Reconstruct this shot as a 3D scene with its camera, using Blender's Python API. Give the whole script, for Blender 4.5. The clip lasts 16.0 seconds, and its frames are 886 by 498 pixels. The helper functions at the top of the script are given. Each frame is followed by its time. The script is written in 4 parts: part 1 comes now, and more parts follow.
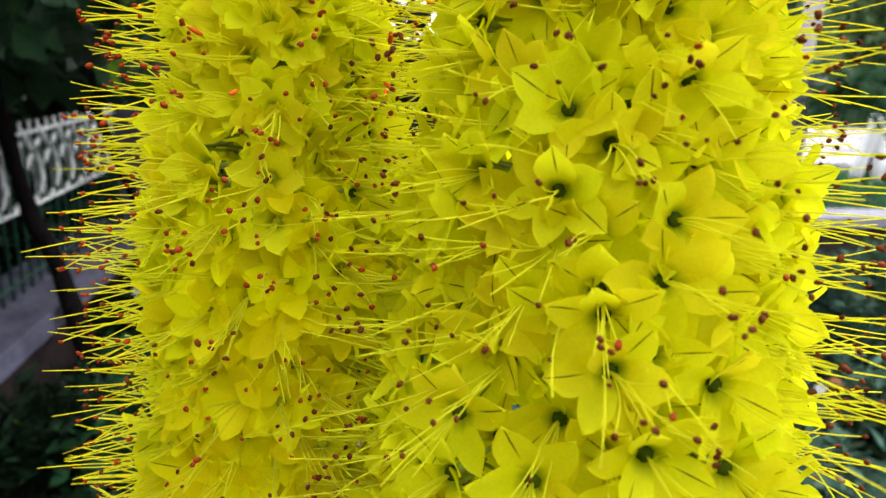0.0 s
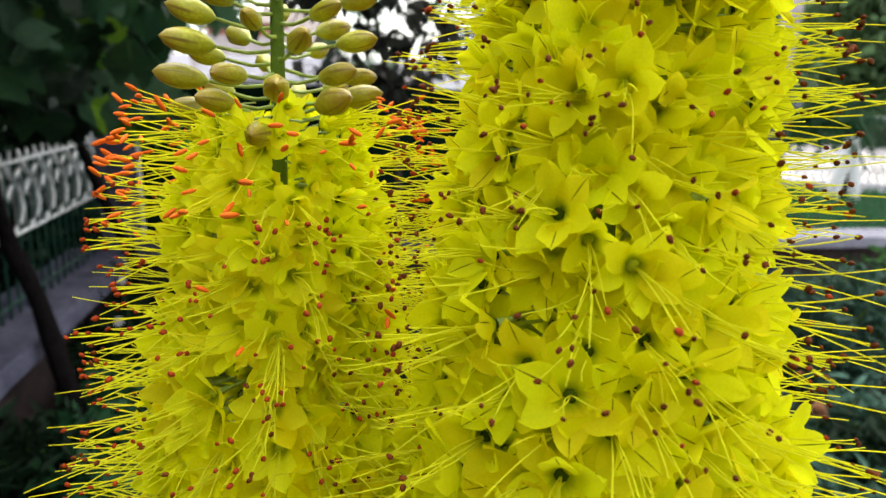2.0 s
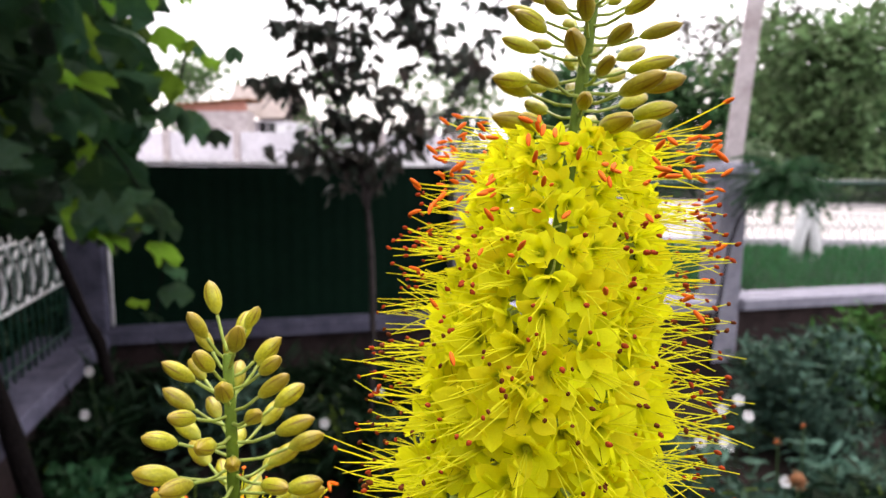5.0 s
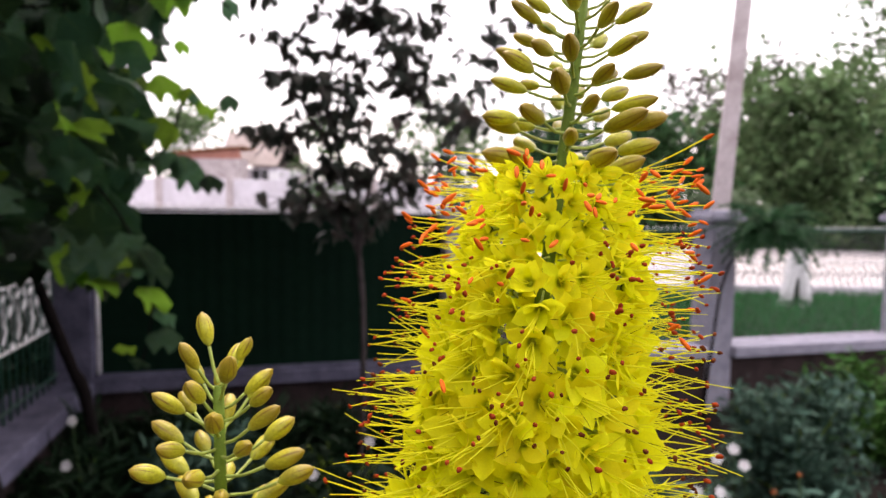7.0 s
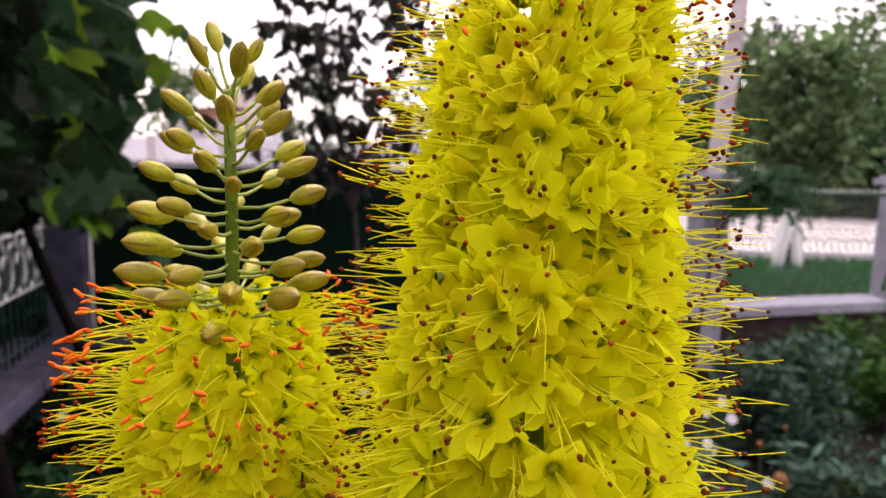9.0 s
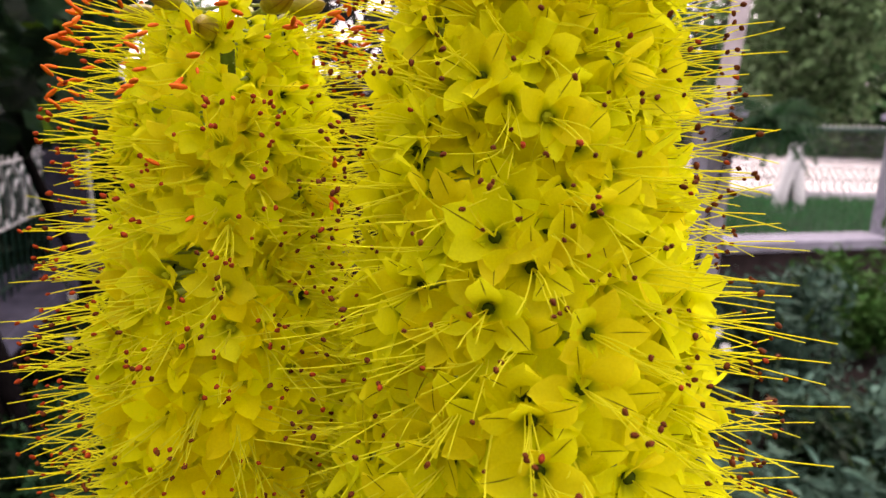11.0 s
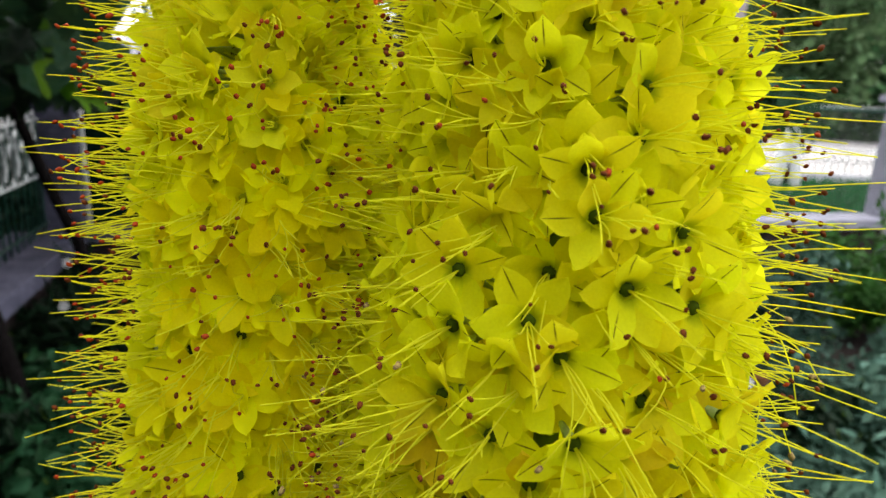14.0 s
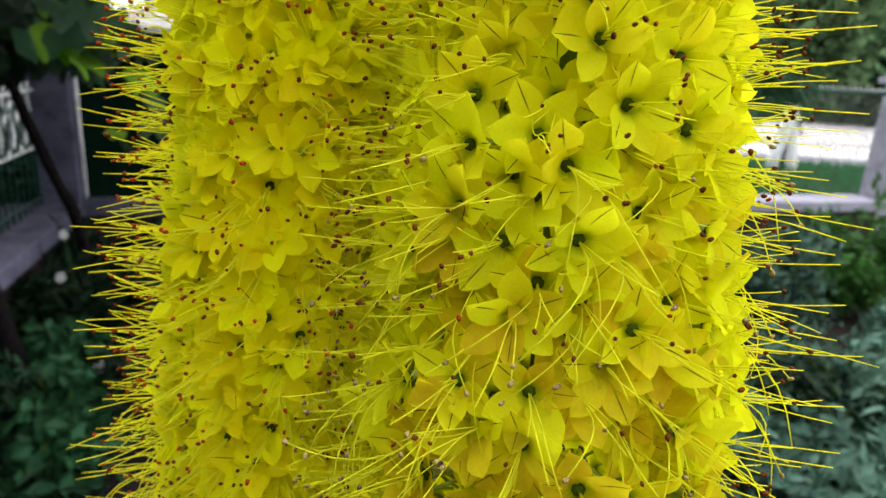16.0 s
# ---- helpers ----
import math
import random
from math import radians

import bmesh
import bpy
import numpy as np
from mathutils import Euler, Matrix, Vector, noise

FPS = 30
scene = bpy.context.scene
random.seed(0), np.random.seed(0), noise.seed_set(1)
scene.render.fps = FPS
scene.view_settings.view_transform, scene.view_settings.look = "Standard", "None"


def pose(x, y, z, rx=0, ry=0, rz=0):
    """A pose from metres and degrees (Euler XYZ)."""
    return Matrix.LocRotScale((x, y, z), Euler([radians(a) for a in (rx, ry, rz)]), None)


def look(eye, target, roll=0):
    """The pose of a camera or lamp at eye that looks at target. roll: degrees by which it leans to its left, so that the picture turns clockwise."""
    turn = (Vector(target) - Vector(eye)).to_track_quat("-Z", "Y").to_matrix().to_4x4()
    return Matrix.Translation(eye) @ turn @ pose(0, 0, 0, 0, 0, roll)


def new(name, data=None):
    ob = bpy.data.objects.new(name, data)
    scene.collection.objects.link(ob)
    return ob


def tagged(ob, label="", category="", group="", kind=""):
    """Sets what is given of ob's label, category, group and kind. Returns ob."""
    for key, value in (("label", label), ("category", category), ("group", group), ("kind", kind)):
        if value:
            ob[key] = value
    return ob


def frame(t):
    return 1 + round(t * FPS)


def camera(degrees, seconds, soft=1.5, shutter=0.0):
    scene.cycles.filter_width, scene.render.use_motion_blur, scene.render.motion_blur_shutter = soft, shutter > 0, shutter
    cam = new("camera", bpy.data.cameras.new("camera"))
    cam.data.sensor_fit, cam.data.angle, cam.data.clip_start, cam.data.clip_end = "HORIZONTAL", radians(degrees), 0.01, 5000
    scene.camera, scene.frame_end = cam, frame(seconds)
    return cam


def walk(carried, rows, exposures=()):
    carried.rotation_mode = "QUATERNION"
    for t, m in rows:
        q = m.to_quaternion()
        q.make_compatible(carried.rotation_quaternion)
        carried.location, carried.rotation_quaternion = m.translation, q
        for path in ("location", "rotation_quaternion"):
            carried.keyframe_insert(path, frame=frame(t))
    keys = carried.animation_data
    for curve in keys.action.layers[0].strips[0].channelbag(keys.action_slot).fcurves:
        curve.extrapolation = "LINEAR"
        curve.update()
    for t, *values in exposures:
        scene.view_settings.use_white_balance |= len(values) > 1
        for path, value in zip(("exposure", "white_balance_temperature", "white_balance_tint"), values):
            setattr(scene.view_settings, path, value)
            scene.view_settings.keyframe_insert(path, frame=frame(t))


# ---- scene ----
cam = camera(68.43, 16.0, soft=1.4)
PATH = [
    (0, (0.23517, 0.21097, 1.61590), (0.0051, 2.1182, 1.0597), 2.41),
    (0.5, (0.23139, 0.21253, 1.62450), (0.0089, 2.1242, 1.0805), 2.45),
    (1, (0.22928, 0.21556, 1.63121), (0.0196, 2.1335, 1.1043), 2.40),
    (1.5, (0.22656, 0.21892, 1.64014), (0.0280, 2.1421, 1.1285), 2.26),
    (2, (0.23042, 0.21744, 1.64998), (0.0428, 2.1458, 1.1538), 2.16),
    (2.5, (0.22856, 0.21913, 1.66294), (0.0513, 2.1524, 1.1823), 2.07),
    (3, (0.22936, 0.21970, 1.67450), (0.0629, 2.1594, 1.2164), 1.84),
    (3.5, (0.22902, 0.21716, 1.68632), (0.0691, 2.1662, 1.2671), 1.94),
    (4, (0.22977, 0.21850, 1.69690), (0.0810, 2.1772, 1.3208), 2.08),
    (4.5, (0.23313, 0.21988, 1.70970), (0.1042, 2.1866, 1.3698), 0.96),
    (5, (0.23675, 0.21605, 1.72504), (0.1177, 2.1894, 1.4221), 0.69),
    (5.2, (0.23624, 0.21514, 1.73240), (0.1055, 2.1877, 1.4295), 0.91),
    (7.5, (0.23720, 0.21332, 1.71146), (0.1532, 2.2066, 1.5714), 0.75),
    (8, (0.23075, 0.21503, 1.69605), (0.1544, 2.2048, 1.5085), 0.69),
    (8.5, (0.23399, 0.21430, 1.68427), (0.1596, 2.2005, 1.4617), 0.96),
    (9, (0.23374, 0.21104, 1.67159), (0.1590, 2.1919, 1.4057), 1.44),
    (9.5, (0.23335, 0.20618, 1.65935), (0.1465, 2.1784, 1.3389), 1.16),
    (10, (0.23718, 0.20667, 1.64503), (0.1535, 2.1677, 1.2612), 1.45),
    (12.3, (0.23439, 0.19728, 1.61995), (0.1746, 2.1389, 1.1441), 2.28),
    (12.5, (0.23491, 0.19657, 1.61695), (0.1763, 2.1372, 1.1367), 2.31),
    (13, (0.23310, 0.19730, 1.60955), (0.1773, 2.1352, 1.1183), 2.51),
    (13.5, (0.23193, 0.19688, 1.60460), (0.1783, 2.1314, 1.0998), 2.71),
    (14, (0.22889, 0.19671, 1.59853), (0.1792, 2.1283, 1.0822), 2.92),
    (14.5, (0.22777, 0.19535, 1.59426), (0.1832, 2.1233, 1.0642), 3.08),
    (15, (0.22834, 0.19013, 1.59003), (0.1883, 2.1141, 1.0453), 3.24),
    (15.5, (0.23177, 0.18632, 1.58279), (0.1927, 2.1064, 1.0244), 3.41),
    (16, (0.22719, 0.17992, 1.57717), (0.1931, 2.0956, 1.0037), 3.61),
]
EXPOSURES = [(0.0, 1.3, 6500, 5), (2.0, 1.06, 6500, 2), (3.5, 1.22, 6550, 10), (5.2, 1.12, 6650, 14), (7.4, 0.92, 6800, 21), (8.6, 0.89, 6950, 24), (9.4, 0.8, 7050, 25), (10.0, 1.06, 7350, 32), (12.4, 1.0, 6600, 8), (14.0, 1.06, 6480, 3), (16.0, 1.22, 6450, 4)]
walk(cam, [(t, look(eye, target, roll)) for t, eye, target, roll in PATH], EXPOSURES)
cam.data.dof.use_dof = True
cam.data.dof.focus_distance = 0.104
cam.data.dof.aperture_fstop = 30.0

# ---- light ----
world = bpy.data.worlds.new("overcast_evening")
scene.world = world
world.use_nodes = True
wn, wl = world.node_tree.nodes, world.node_tree.links
wn.clear()
sky = wn.new("ShaderNodeTexSky")
sky.sky_type, sky.sun_disc = "NISHITA", False
sky.sun_elevation, sky.sun_rotation = radians(59), radians(-3)
sky.dust_density, sky.air_density = 4.0, 1.0
sky_bg = wn.new("ShaderNodeBackground")
sky_bg.inputs["Strength"].default_value = 0.06
cloud_bg = wn.new("ShaderNodeBackground")
cloud_bg.inputs["Color"].default_value = (1.0, 0.96, 0.97, 1)
cloud_bg.inputs["Strength"].default_value = 1.12
both = wn.new("ShaderNodeAddShader")
world_out = wn.new("ShaderNodeOutputWorld")
wl.new(sky.outputs[0], sky_bg.inputs["Color"])
wl.new(sky_bg.outputs[0], both.inputs[0])
wl.new(cloud_bg.outputs[0], both.inputs[1])
wl.new(both.outputs[0], world_out.inputs["Surface"])

sun = new("sun", bpy.data.lights.new("sun", "SUN"))
sun.data.energy, sun.data.angle, sun.data.color = 1.5, radians(50), (1.0, 0.94, 0.86)
sun.matrix_world = look((-0.3, 5.4, 9.0), (0, 0, 0))

# ---- materials ----


def material(name, colour, rough=0.6, vary=0.15, scale=60.0, bump=0.0, bump_scale=200.0, per="", metal=0.0, second=None,
             through_light=0.0, stripe=None, tip=None, base_tint=None, shade_range=(0.92, 1.05), spec=0.3, alpha_coords="Object", veins=None):
    """Colour with noise at two scales; per: random by object or by island; second: colour of the stains;
    through_light: share of light that passes a leaf or petal; stripe: (colour, half width) of a vein along the middle; tip: colour at the far end."""
    m = bpy.data.materials.new(name)
    m.use_nodes = True
    n, l = m.node_tree.nodes, m.node_tree.links
    bsdf = n["Principled BSDF"]
    bsdf.inputs["Roughness"].default_value = rough
    bsdf.inputs["Metallic"].default_value = metal
    bsdf.inputs["Specular IOR Level"].default_value = spec
    co = n.new("ShaderNodeTexCoord")

    def noise_at(s, detail=4.0):
        t = n.new("ShaderNodeTexNoise")
        t.inputs["Scale"].default_value, t.inputs["Detail"].default_value = s, detail
        l.new(co.outputs[alpha_coords], t.inputs["Vector"])
        return t.outputs["Fac"]

    def mixed(fac, a, b, kind="MIX"):
        x = n.new("ShaderNodeMix")
        x.data_type, x.blend_type = "RGBA", kind
        for s, v in ((x.inputs["Factor"], fac), (x.inputs[6], a), (x.inputs[7], b)):
            if hasattr(v, "links"):
                l.new(v, s)
            else:
                s.default_value = v
        return x.outputs[2]

    def ramp(v, lo, hi):
        r = n.new("ShaderNodeMapRange")
        r.inputs["From Min"].default_value, r.inputs["From Max"].default_value = lo, hi
        l.new(v, r.inputs["Value"])
        return r.outputs["Result"]

    base = (*colour, 1)
    other = (*(second or [c * 0.55 for c in colour]), 1)
    col = mixed(ramp(noise_at(scale), 0.38, 0.72), base, other) if vary else base
    fine = ramp(noise_at(scale * 7, 6.0), 0.3, 0.7)
    hsv = n.new("ShaderNodeHueSaturation")
    val = n.new("ShaderNodeMath")
    val.operation = "MULTIPLY_ADD"
    val.inputs[1].default_value, val.inputs[2].default_value = vary, 1 - vary * 0.5
    l.new(fine, val.inputs[0])
    l.new(val.outputs[0], hsv.inputs["Value"])
    if hasattr(col, "links"):
        l.new(col, hsv.inputs["Color"])
    else:
        hsv.inputs["Color"].default_value = col
    col = hsv.outputs["Color"]
    if per:
        info = n.new("ShaderNodeObjectInfo" if per == "object" else "ShaderNodeNewGeometry")
        rnd = info.outputs["Random" if per == "object" else "Random Per Island"]
        h2 = n.new("ShaderNodeHueSaturation")
        l.new(col, h2.inputs["Color"])
        for sock, lo, hi in (("Hue", 0.488, 0.512), ("Value", *shade_range)):
            r = n.new("ShaderNodeMapRange")
            r.inputs["To Min"].default_value, r.inputs["To Max"].default_value = lo, hi
            l.new(rnd, r.inputs["Value"])
            l.new(r.outputs["Result"], h2.inputs[sock])
        col = h2.outputs["Color"]
    if stripe or tip or base_tint:
        sep = n.new("ShaderNodeSeparateXYZ")
        uv = n.new("ShaderNodeUVMap")
        uv.uv_map = "along"
        l.new(uv.outputs["UV"], sep.inputs[0])
        if base_tint:
            col = mixed(ramp(sep.outputs["Y"], 0.26, 0.06), col, (*base_tint, 1))
        if tip:
            col = mixed(ramp(sep.outputs["Y"], 0.55, 1.0), col, (*tip, 1))
        if stripe:
            off = n.new("ShaderNodeMath")
            off.operation = "SUBTRACT"
            off.inputs[1].default_value = 0.5
            l.new(sep.outputs["X"], off.inputs[0])
            ab = n.new("ShaderNodeMath")
            ab.operation = "ABSOLUTE"
            l.new(off.outputs[0], ab.inputs[0])
            line = ramp(ab.outputs[0], stripe[1], stripe[1] * 0.45)
            run = ramp(sep.outputs["Y"], 0.30, 0.6)
            both_ = n.new("ShaderNodeMath")
            both_.operation = "MULTIPLY"
            l.new(line, both_.inputs[0])
            l.new(run, both_.inputs[1])
            col = mixed(both_.outputs[0], col, (*stripe[0], 1))
    if veins:
        sep = n.new("ShaderNodeSeparateXYZ")
        uv = n.new("ShaderNodeUVMap")
        uv.uv_map = "along"
        l.new(uv.outputs["UV"], sep.inputs[0])

        def calc(kind, a, b=None):
            x = n.new("ShaderNodeMath")
            x.operation = kind
            for q, v in ((0, a), (1, b)):
                if hasattr(v, "links"):
                    l.new(v, x.inputs[q])
                elif v is not None:
                    x.inputs[q].default_value = v
            return x.outputs[0]

        turn = calc("ARCTAN2", calc("SUBTRACT", sep.outputs["X"], 0.5), calc("SUBTRACT", sep.outputs["Y"], 0.5))
        rib = ramp(calc("ABSOLUTE", calc("SINE", calc("MULTIPLY", turn, 2.6))), 0.16, 0.03)
        col = mixed(calc("MULTIPLY", rib, 0.55), col, (*veins, 1))
    l.new(col, bsdf.inputs["Base Color"])
    if bump:
        b = n.new("ShaderNodeBump")
        b.inputs["Strength"].default_value = bump
        b.inputs["Distance"].default_value = 1.0 / bump_scale
        l.new(noise_at(bump_scale, 5.0), b.inputs["Height"])
        l.new(b.outputs[0], bsdf.inputs["Normal"])
    if through_light:
        tr = n.new("ShaderNodeBsdfTranslucent")
        l.new(col, tr.inputs["Color"])
        mx = n.new("ShaderNodeMixShader")
        mx.inputs[0].default_value = through_light
        l.new(bsdf.outputs[0], mx.inputs[1])
        l.new(tr.outputs[0], mx.inputs[2])
        l.new(mx.outputs[0], n["Material Output"].inputs["Surface"])
    return m


YELLOW, YELLOW_2 = (0.915, 0.895, 0.02), (0.91, 0.87, 0.014)
GOLD, GOLD_2 = (0.985, 0.95, 0.014), (0.98, 0.93, 0.010)
PALE, PALE_2 = (0.95, 0.93, 0.03), (0.94, 0.90, 0.025)
VEIN = (0.16, 0.17, 0.01)


# throat: green tinge of the base, with the funnel's shade painted in too.
def petal_material(name, colour, second, striped, per="object", throat=(0.52, 0.58, 0.010)):
    return material(name, colour, 0.6, 0.07, 240, 0.2, 700, per, second=second, through_light=0.60, stripe=(VEIN, 0.030) if striped else None, base_tint=throat, spec=0.05, shade_range=(0.97, 1.03))


PETAL, PETAL_PLAIN = petal_material("petal_yellow", YELLOW, YELLOW_2, True), petal_material("petal_yellow_plain", YELLOW, YELLOW_2, False)
PETAL_GOLD, PETAL_GOLD_PLAIN = petal_material("petal_golden", GOLD, GOLD_2, True, throat=(0.85, 0.84, 0.012)), petal_material("petal_golden_plain", GOLD, GOLD_2, False, throat=(0.85, 0.84, 0.012))
PETAL_PALE, PETAL_PALE_PLAIN = petal_material("petal_young_pale", PALE, PALE_2, True), petal_material("petal_young_pale_plain", PALE, PALE_2, False)
PETAL_OLD, PETAL_OLD_PLAIN = petal_material("petal_fading", (0.86, 0.74, 0.018), (0.74, 0.60, 0.02), True), petal_material("petal_fading_plain", (0.86, 0.74, 0.018), (0.74, 0.60, 0.02), False)
PETAL_MASS = petal_material("petal_yellow_mass", YELLOW, YELLOW_2, True, "island")
FILAMENT = material("filament_pale_yellow", (0.88, 0.87, 0.05), 0.6, 0.05, 300, second=(0.84, 0.83, 0.04), through_light=0.62, spec=0.05)
YOUNG_OVARY = material("young_ovary_yellow_green", (0.42, 0.46, 0.012), 0.7, 0.2, 400, second=(0.30, 0.34, 0.010), spec=0.05)
OVARY = material("ovary_green", (0.055, 0.085, 0.003), 0.7, 0.2, 400, second=(0.035, 0.055, 0.002), spec=0.05)
ANTHERS = [
    material("anther_orange", (0.80, 0.16, 0.015), 0.65, 0.25, 900, 0.4, 2500, second=(0.75, 0.12, 0.01), spec=0.1),
    material("anther_red", (0.36, 0.05, 0.008), 0.7, 0.3, 900, 0.4, 2500, second=(0.20, 0.025, 0.006), spec=0.1),
    material("anther_maroon", (0.15, 0.036, 0.006), 0.75, 0.3, 900, 0.4, 2500, second=(0.06, 0.016, 0.006), spec=0.1),
    material("anther_tan", (0.40, 0.29, 0.10), 0.8, 0.4, 1200, 0.5, 2500, second=(0.08, 0.04, 0.015), spec=0.1),
]
STEM = material("stem_green", (0.13, 0.20, 0.022), 0.5, 0.25, 150, second=(0.085, 0.14, 0.016), spec=0.12)
THINSTEM = material("garden_stem_green", (0.032, 0.06, 0.022), 0.6, 0.25, 60, second=(0.02, 0.04, 0.015), spec=0.1)
PEDICEL = material("pedicel_pale_green", (0.44, 0.55, 0.12), 0.45, 0.12, 300, through_light=0.15)
BUD = material("bud_olive_yellow", (0.51, 0.48, 0.032), 0.36, 0.35, 260, 0.2, 900, "object", second=(0.36, 0.34, 0.02), through_light=0.16,
               stripe=((0.26, 0.18, 0.022), 0.085), tip=(0.36, 0.25, 0.024), base_tint=(0.50, 0.53, 0.07), shade_range=(0.78, 1.2), spec=0.45)
SOIL = material("dark_garden_soil", (0.015, 0.011, 0.010), 0.95, 0.4, 6, 0.8, 40, second=(0.010, 0.008, 0.007), spec=0.05)
CONCRETE = material("grey_concrete", (0.29, 0.285, 0.345), 0.85, 0.3, 9, 0.4, 120, second=(0.20, 0.195, 0.245), spec=0.08)
# Darker copy of grey_concrete; the vine's shade is put into its colour.
SHADECONCRETE = material("vine_shaded_concrete", (0.112, 0.110, 0.158), 0.9, 0.4, 6, 0.6, 90, second=(0.052, 0.052, 0.078), spec=0.05)
BRICKWALL = material("brown_render", (0.042, 0.030, 0.030), 0.9, 0.4, 8, 0.6, 60, second=(0.024, 0.018, 0.018), spec=0.05)
SHEET = material("dark_green_painted_sheet", (0.0025, 0.013, 0.007), 0.65, 0.2, 3, 0.1, 40, second=(0.0018, 0.010, 0.0055), spec=0.06)
GREENMETAL = material("green_painted_iron", (0.012, 0.06, 0.04), 0.5, 0.2, 20, spec=0.3)
WHITEMETAL = material("white_painted_iron", (0.88, 0.88, 0.90), 0.5, 0.12, 20)
WIRE = material("galvanised_wire", (0.12, 0.13, 0.13), 0.5, 0.2, 60)
VINELEAF = material("grape_leaf_green", (0.044, 0.100, 0.054), 0.34, 0.4, 7, 0.9, 40, "object", second=(0.028, 0.074, 0.020), through_light=0.42, veins=(0.09, 0.15, 0.05), shade_range=(0.25, 1.9), spec=0.7)
# Lighter copy of the vine leaf, with backlight put into its colour.
BACKLITVINE = material("backlit_grape_leaf", (0.12, 0.23, 0.022), 0.45, 0.25, 14, 0.4, 70, "object", second=(0.10, 0.20, 0.015), through_light=0.72, veins=(0.17, 0.25, 0.05), shade_range=(0.7, 1.4), spec=0.3)
# Darker copy of the vine leaf; the inner vine's shade is in its colour.
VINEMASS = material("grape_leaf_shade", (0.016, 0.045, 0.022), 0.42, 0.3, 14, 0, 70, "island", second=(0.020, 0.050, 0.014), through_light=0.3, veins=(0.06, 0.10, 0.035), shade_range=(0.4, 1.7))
BARK = material("dark_bark", (0.010, 0.008, 0.008), 0.95, 0.4, 30, 0.9, 60, spec=0.05)
TREEBARK = material("grey_brown_bark", (0.055, 0.046, 0.046), 0.95, 0.4, 30, 0.9, 60, second=(0.03, 0.025, 0.025), spec=0.05)
TREELEAF = material("dusky_leaf", (0.042, 0.056, 0.045), 0.5, 0.3, 12, 0, 70, "island", second=(0.058, 0.040, 0.036), through_light=0.34, spec=0.2, shade_range=(0.6, 1.4))
AIRYLEAF = material("dull_far_leaf", (0.070, 0.062, 0.050), 0.6, 0.3, 3, 0, 70, "island", second=(0.045, 0.036, 0.032), through_light=0.3, spec=0.1, shade_range=(0.6, 1.4))
FROND = material("pale_frond_green", (0.13, 0.19, 0.11), 0.6, 0.3, 8, 0, 70, "island", second=(0.08, 0.13, 0.06), through_light=0.3, spec=0.1, shade_range=(0.7, 1.3))
DEEPFROND = material("deep_frond_green", (0.030, 0.095, 0.038), 0.6, 0.3, 8, 0, 70, "island", second=(0.012, 0.045, 0.018), through_light=0.3, spec=0.1, shade_range=(0.6, 1.4))
FARLEAF = material("far_leaf_green", (0.115, 0.18, 0.08), 0.6, 0.3, 3, 0, 70, "island", second=(0.04, 0.075, 0.03), through_light=0.4, spec=0.1, shade_range=(0.5, 1.6))
DEEPFAR = material("deep_far_leaf_green", (0.042, 0.10, 0.036), 0.6, 0.3, 3, 0, 70, "island", second=(0.016, 0.04, 0.015), through_light=0.3, spec=0.1, shade_range=(0.4, 1.6))
SAGE = material("grey_green_leaf", (0.055, 0.110, 0.080), 0.6, 0.3, 20, 0, 70, "island", second=(0.022, 0.05, 0.034), through_light=0.15, spec=0.1, shade_range=(0.6, 1.4))
PALESAGE = material("soft_grey_green_leaf", (0.075, 0.145, 0.11), 0.6, 0.3, 20, 0, 70, "island", second=(0.035, 0.08, 0.055), through_light=0.25, spec=0.1, shade_range=(0.6, 1.4))
FRESH = material("fresh_green_leaf", (0.055, 0.14, 0.030), 0.5, 0.3, 20, 0, 70, "island", second=(0.025, 0.07, 0.016), through_light=0.25, spec=0.1, shade_range=(0.6, 1.4))
# Darker than such leaves are; the bed's missing shade is put into the colour.
SHADELEAF = material("shaded_bed_leaf", (0.007, 0.022, 0.009), 0.6, 0.3, 20, 0, 70, "island", second=(0.007, 0.015, 0.007), through_light=0.15, spec=0.08, shade_range=(0.6, 1.4))
GRASS = material("verge_grass", (0.022, 0.14, 0.034), 0.7, 0.3, 4, 0, 70, "island", second=(0.012, 0.09, 0.022), through_light=0.3, spec=0.1, shade_range=(0.6, 1.4))
WHITEPETAL = material("white_petal", (0.86, 0.86, 0.88), 0.6, 0.08, 80, through_light=0.3)
LIME = material("lime_washed_bark", (0.86, 0.86, 0.88), 0.9, 0.15, 8, 0.5, 40, second=(0.74, 0.74, 0.76))
POLE = material("weathered_pole_concrete", (0.48, 0.43, 0.44), 0.9, 0.3, 5, 0.4, 50, second=(0.32, 0.27, 0.27))
PLASTER = material("pale_plaster", (0.62, 0.60, 0.66), 0.9, 0.2, 2, 0.3, 30, second=(0.52, 0.50, 0.55))
BRICK = material("red_brick", (0.42, 0.20, 0.15), 0.9, 0.3, 4, 0.4, 30, "object", second=(0.36, 0.165, 0.125))
ROOF = material("grey_brown_roof_slates", (0.33, 0.28, 0.26), 0.9, 0.35, 3, 0.3, 20, "object", second=(0.25, 0.20, 0.19))
DARKGLASS = material("dark_window_pane", (0.02, 0.022, 0.025), 0.15, 0.1, 3, spec=0.5)
DRY = material("dried_flower_brown", (0.22, 0.09, 0.035), 0.85, 0.4, 120, 0.5, 300, second=(0.12, 0.05, 0.02))
ORANGEPETAL = material("orange_petal", (0.75, 0.16, 0.02), 0.6, 0.2, 80, through_light=0.3)
